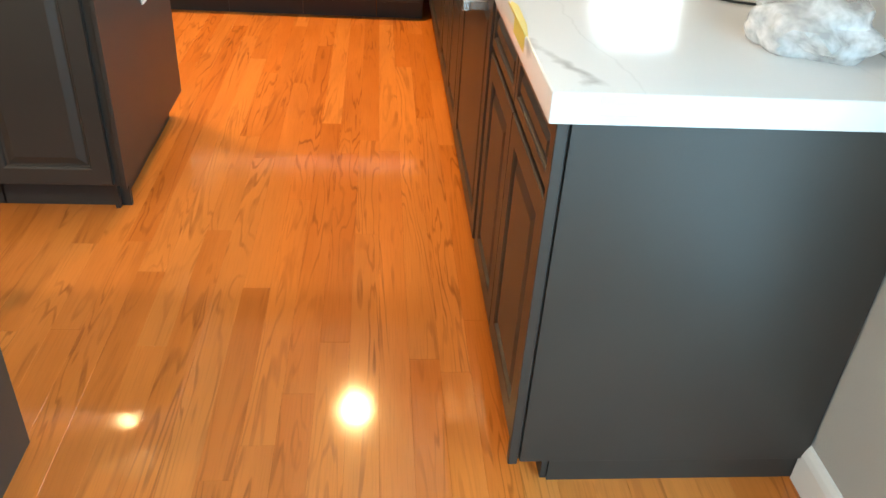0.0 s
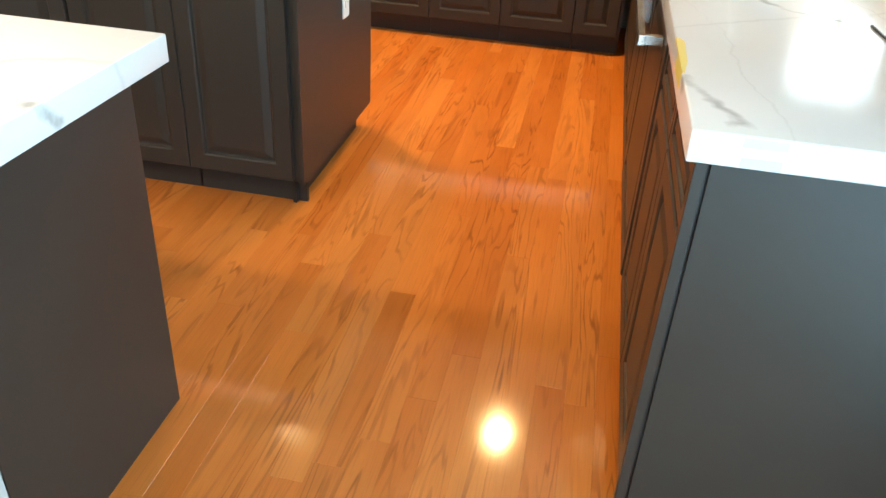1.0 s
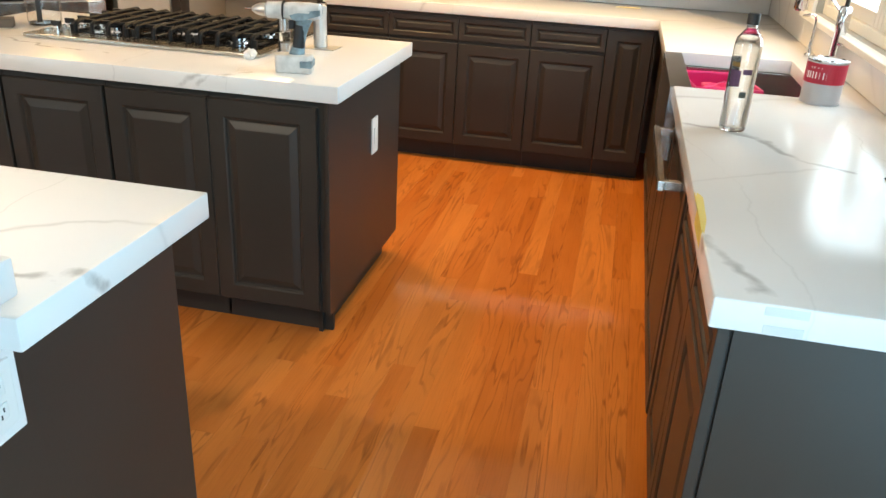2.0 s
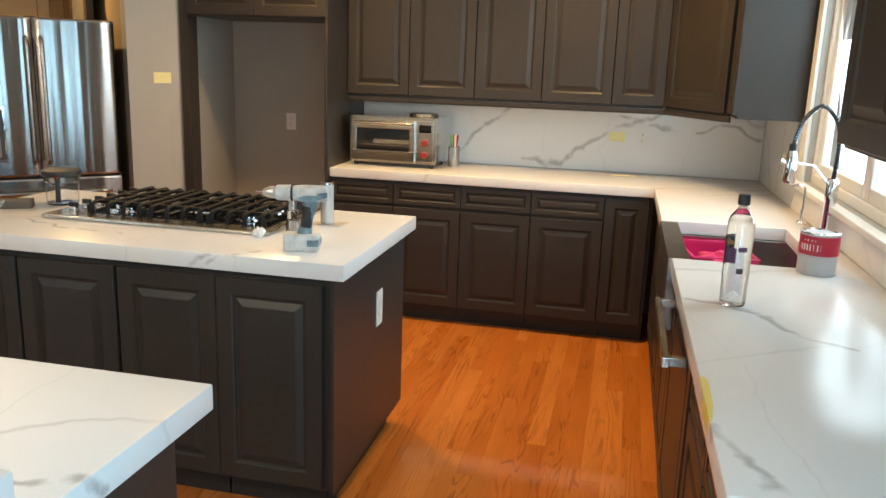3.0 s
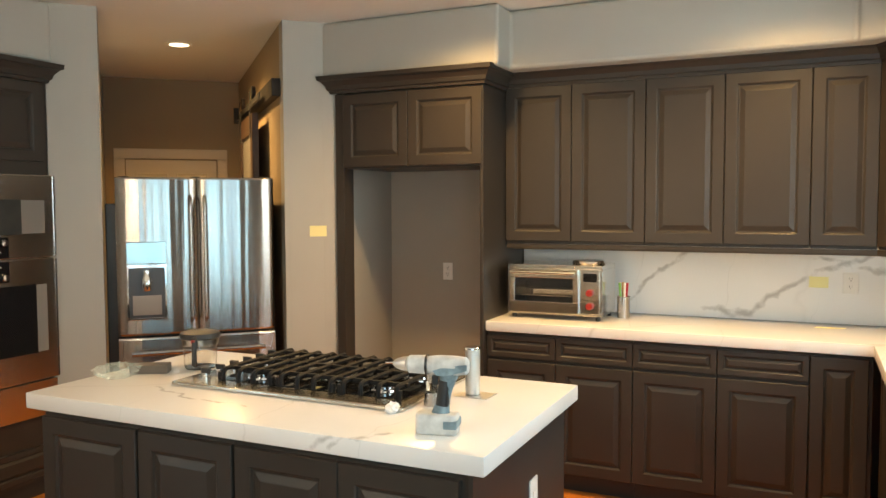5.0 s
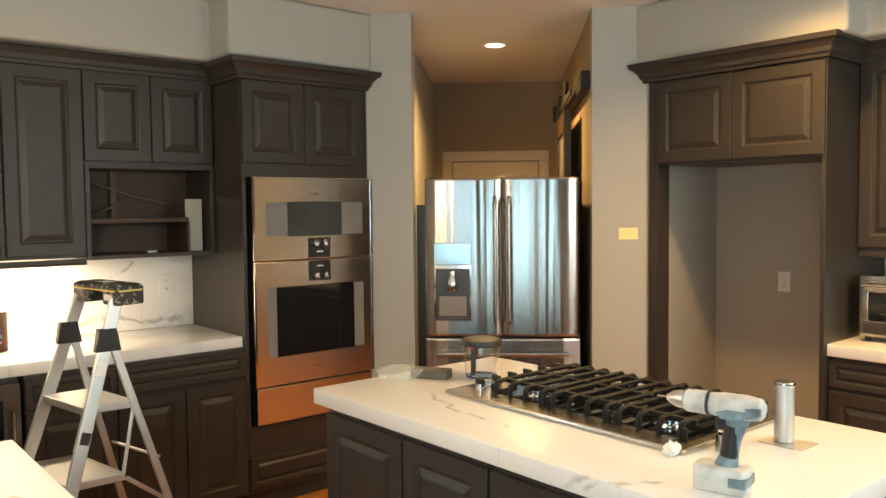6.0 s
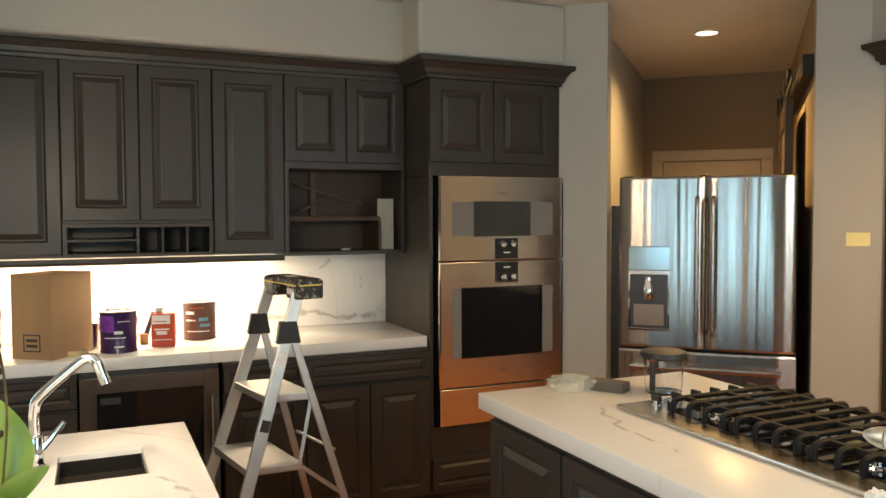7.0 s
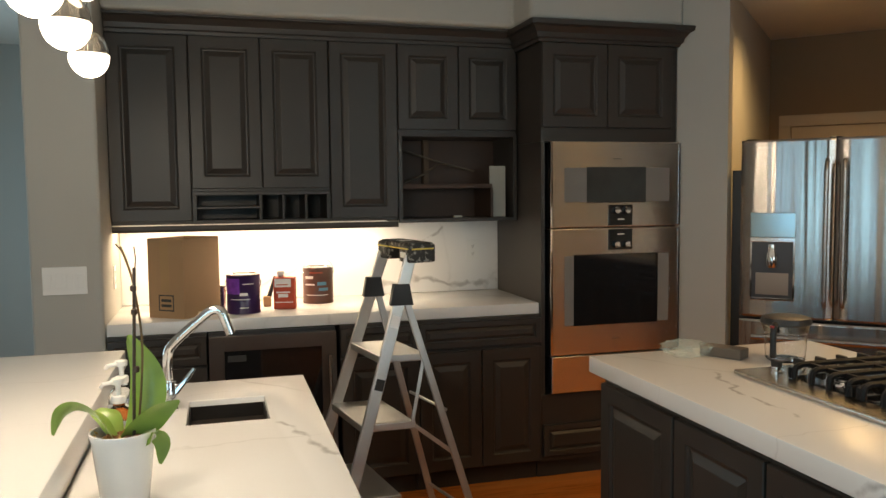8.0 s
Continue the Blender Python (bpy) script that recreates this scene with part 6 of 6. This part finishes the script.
# ---- bar sink tap, soaps, orchid ----
bt_ = thing("bar_tap", pose(-2.61, -0.235, C1), "angled chrome bar tap with side lever", "tap")
part("body", lathe([(0, 0), (0.026, 0), (0.026, 0.006), (0.021, 0.012), (0.021, 0.08), (0.018, 0.085), (0, 0.085)], 20), CHROME, bt_, smooth=True)
part("spout", tube(arc([(0, 0, 0.08), (0, 0.002, 0.155), (0.006, 0.02, 0.190), (0.02, 0.10, 0.262), (0.024, 0.128, 0.278), (0.027, 0.148, 0.270), (0.030, 0.165, 0.225), (0.031, 0.170, 0.210)], 6), 0.0135, 12), CHROME, bt_, smooth=True)
part("lever", tube([(0, 0.018, 0.05), (0.0, 0.04, 0.075), (0.004, 0.07, 0.115)], [0.010, 0.008, 0.006], 8), CHROME, bt_, smooth=True)
AMB = glass("amber_plastic", (0.42, 0.13, 0.03), 0.05)
for x, y, mt, lab in ((-2.20, -0.315, AMB, "amber soap bottle with white pump"), (-2.40, -0.33, PLASTIC, "clear soap bottle with white pump")):
    s_ = thing("soap_bottle", pose(x, y, C1), lab, "soap bottle")
    part("bottle", lathe([(0, 0), (0.030, 0), (0.033, 0.006), (0.033, 0.10), (0.026, 0.118), (0.013, 0.126), (0.013, 0.136), (0, 0.136)], 20), mt, s_, smooth=True)
    part("label", lathe([(0.0335, 0.03), (0.0338, 0.03), (0.0338, 0.085), (0.0335, 0.085)], 20), WHITEP, s_, "pale label band")
    part("collar", cyl(0.016, 0.134, 0.152), PLATE, s_)
    part("pump", lathe([(0, 0.152), (0.006, 0.152), (0.006, 0.175), (0.014, 0.177), (0.015, 0.190), (0, 0.192)], 16), PLATE, s_, "white pump top", smooth=True)
    part("nozzle", tube([(0, 0, 0.184), (0.02, -0.03, 0.182), (0.022, -0.034, 0.174)], 0.005, 8), PLATE, s_)

orc = thing("orchid", pose(-1.925, -0.277, C1), "potted orchid in a white ceramic pot, flowers fallen", "plant")
CER = surface("white_ceramic", (0.78, 0.77, 0.75), 0.16, var=0.02, bump=0)
part("pot", lathe([(0, 0), (0.041, 0), (0.043, 0.004), (0.058, 0.135), (0.061, 0.140), (0.061, 0.149), (0.057, 0.149), (0.053, 0.120), (0, 0.118)], 32), CER, orc, "white ceramic pot", smooth=True)
bark = bmesh.new()
for k in range(70):
    a, r = rr.uniform(0, 6.28), 0.038 * math.sqrt(rr.random())
    own = box(-rr.uniform(0.004, 0.012), 0.010, -0.005, 0.005, -0.004, 0.004)
    merged(own, bark, Matrix.Translation((r * math.cos(a), r * math.sin(a), 0.124 + rr.uniform(0, 0.012))) @ pose(0, 0, 0, rr.uniform(-40, 40), rr.uniform(-40, 40), rr.uniform(0, 360)))
part("bark", bark, surface("bark_chips", (0.20, 0.09, 0.035), 0.9, var=0.5, big=60), orc, "orange-brown bark chips")
LEAFM = surface("orchid_leaf", (0.21, 0.32, 0.065), 0.32, var=0.18, big=16, bump=0.05)
LEAFM.node_tree.nodes["Principled BSDF"].inputs["Subsurface Weight"].default_value = 0.15
LEAFM.node_tree.nodes["Principled BSDF"].inputs["Subsurface Radius"].default_value = (0.01, 0.02, 0.005)


def leaf_blade(points, width, across, label=""):
    """A thick folded leaf along a line of points; across is its width direction."""
    line = arc(points, 6)
    bm = bmesh.new()
    rows = []
    n = len(line) - 1
    for i, p in enumerate(line):
        t_ = i / n
        w = width * (math.sin(math.pi * min(1, t_ * 0.88 + 0.10)) ** 0.75) if i < n else 0.003
        d = (line[min(i + 1, n)] - line[max(i - 1, 0)]).normalized()
        s = (Vector(across) - d * Vector(across).dot(d)).normalized()
        up = d.cross(s)
        rows.append([bm.verts.new(p + s * (w * q) + up * (0.22 * w * abs(q) - o)) for q, o in ((-1, 0), (-0.5, 0), (0, 0), (0.5, 0), (1, 0), (0.5, 0.0022), (0, 0.003), (-0.5, 0.0022))])
    for a, b in zip(rows, rows[1:]):
        for k in range(8):
            bm.faces.new((a[k], a[(k + 1) % 8], b[(k + 1) % 8], b[k]))
    bm.faces.new(rows[0])
    bm.faces.new(rows[-1][::-1])
    return part("leaf", bm, LEAFM, orc, label, smooth=True)


leaf_blade([(-0.005, 0.012, 0.125), (-0.022, 0.040, 0.19), (-0.036, 0.040, 0.25), (-0.038, 0.012, 0.325)], 0.036, (0.25, 0.95, 0), "broad upright green leaf")
leaf_blade([(0.0, 0.0, 0.125), (0.012, 0.035, 0.155), (0.016, 0.068, 0.182), (0.018, 0.105, 0.202)], 0.028, (0.45, -0.35, 0.82))
leaf_blade([(0.0, -0.01, 0.125), (0.0, -0.04, 0.175), (0.0, -0.075, 0.196), (0.0, -0.105, 0.190), (0.0, -0.122, 0.150)], 0.024, (0.75, -0.45, 0.55))
leaf_blade([(0.02, 0.02, 0.125), (0.03, 0.06, 0.145), (0.03, 0.074, 0.125), (0.03, 0.068, 0.085)], 0.022, (0.5, 0.8, 0.2))
leaf_blade([(-0.02, -0.01, 0.125), (-0.05, -0.03, 0.165), (-0.09, -0.05, 0.17), (-0.12, -0.06, 0.14)], 0.026, (-0.4, 0.9, 0))
part("stake", tube([(0.01, 0.020, 0.118), (0.008, 0.032, 0.46)], 0.0032, 8), BROWN, orc, "dark support stake")
part("flower_stem", tube(arc([(0.0, 0.026, 0.12), (-0.004, 0.040, 0.30), (0.0, 0.030, 0.42), (-0.004, 0.018, 0.47), (0.0, 0.008, 0.50)]), 0.0022, 6), surface("dry_stem", (0.16, 0.10, 0.04), 0.7), orc, "bare flower stem")
for z in (0.26, 0.37, 0.415):
    part("clip", cyl(0.006, z, z + 0.012, 0.002, 10, m=Matrix.Translation((0.008, 0.029, 0))), BROWN, orc)
for a, b, c in (((0.008, 0.031, 0.44), (0.006, 0.035, 0.475), (0.006, 0.033, 0.50)), ((-0.004, 0.018, 0.47), (-0.002, 0.012, 0.49), (0.002, 0.0, 0.505))):
    part("twig", tube([a, b, c], 0.0014, 5), BROWN, orc)
for s in ((0.02, -0.03), (0.03, 0.0), (-0.01, -0.04)):
    part("root", tube(arc([(s[0], s[1], 0.12), (s[0] * 1.6, s[1] * 1.5, 0.148), (s[0] * 2.0, s[1] * 1.2, 0.140)]), 0.002, 5), surface("pale_root", (0.55, 0.36, 0.12), 0.6), orc, "pale aerial root")


# ---- floor strips, last ----
STRIP = 0.083
LENGTHS = (0.75, 1.2, 1.7, 2.3)


def strip_bm(length, w=STRIP, bm=None, x=0.0, y=0.0):
    own = bm or bmesh.new()
    b, h, g = 0.0007, 0.006, 0.0001
    lo = [own.verts.new((x + p, y + q, -h)) for p, q in ((g, g), (w - g, g), (w - g, length - g), (g, length - g))]
    mid = [own.verts.new((x + p, y + q, -b * 0.6)) for p, q in ((g, g), (w - g, g), (w - g, length - g), (g, length - g))]
    hi = [own.verts.new((x + p, y + q, 0)) for p, q in ((b, b), (w - b, b), (w - b, length - b), (b, length - b))]
    for r, s in ((lo, mid), (mid, hi)):
        for k in range(4):
            own.faces.new((r[k], r[(k + 1) % 4], s[(k + 1) % 4], s[k]))
    own.faces.new(hi)
    return own


STRIP_MESH = []
for n_ in LENGTHS:
    b_ = strip_bm(n_)
    bmesh.ops.recalc_face_normals(b_, faces=b_.faces)
    me_ = bpy.data.meshes.new("floor_strip")
    b_.to_mesh(me_)
    b_.free()
    me_.materials.append(OAK)
    STRIP_MESH.append(me_)
rf = random.Random(11)
rest = bmesh.new()
count = 0
x = -7.5
while x < 0.67 - STRIP * 0.2:
    y = -6.0 - rf.random() * 1.2
    top = 4.2 if x > -4.9 else 5.5
    while y < top:
        k = rf.choice((0, 1, 1, 2, 2, 3))
        if -1.25 < x < 0.1 and y + LENGTHS[k] > -0.7 and y < 3.6 and count < 300:
            o_ = new("floor_strip", STRIP_MESH[k])
            o_.location = (x, y, FZ)
            o_.parent = floor
            count += 1
        else:
            strip_bm(LENGTHS[k], bm=rest, x=x, y=y)
        y += LENGTHS[k]
    x += STRIP
fr_ = part("floor_strips", rest, OAK, floor)
fr_.location = (0, 0, FZ)
tagged(fr_, "", "", "", "stuff")
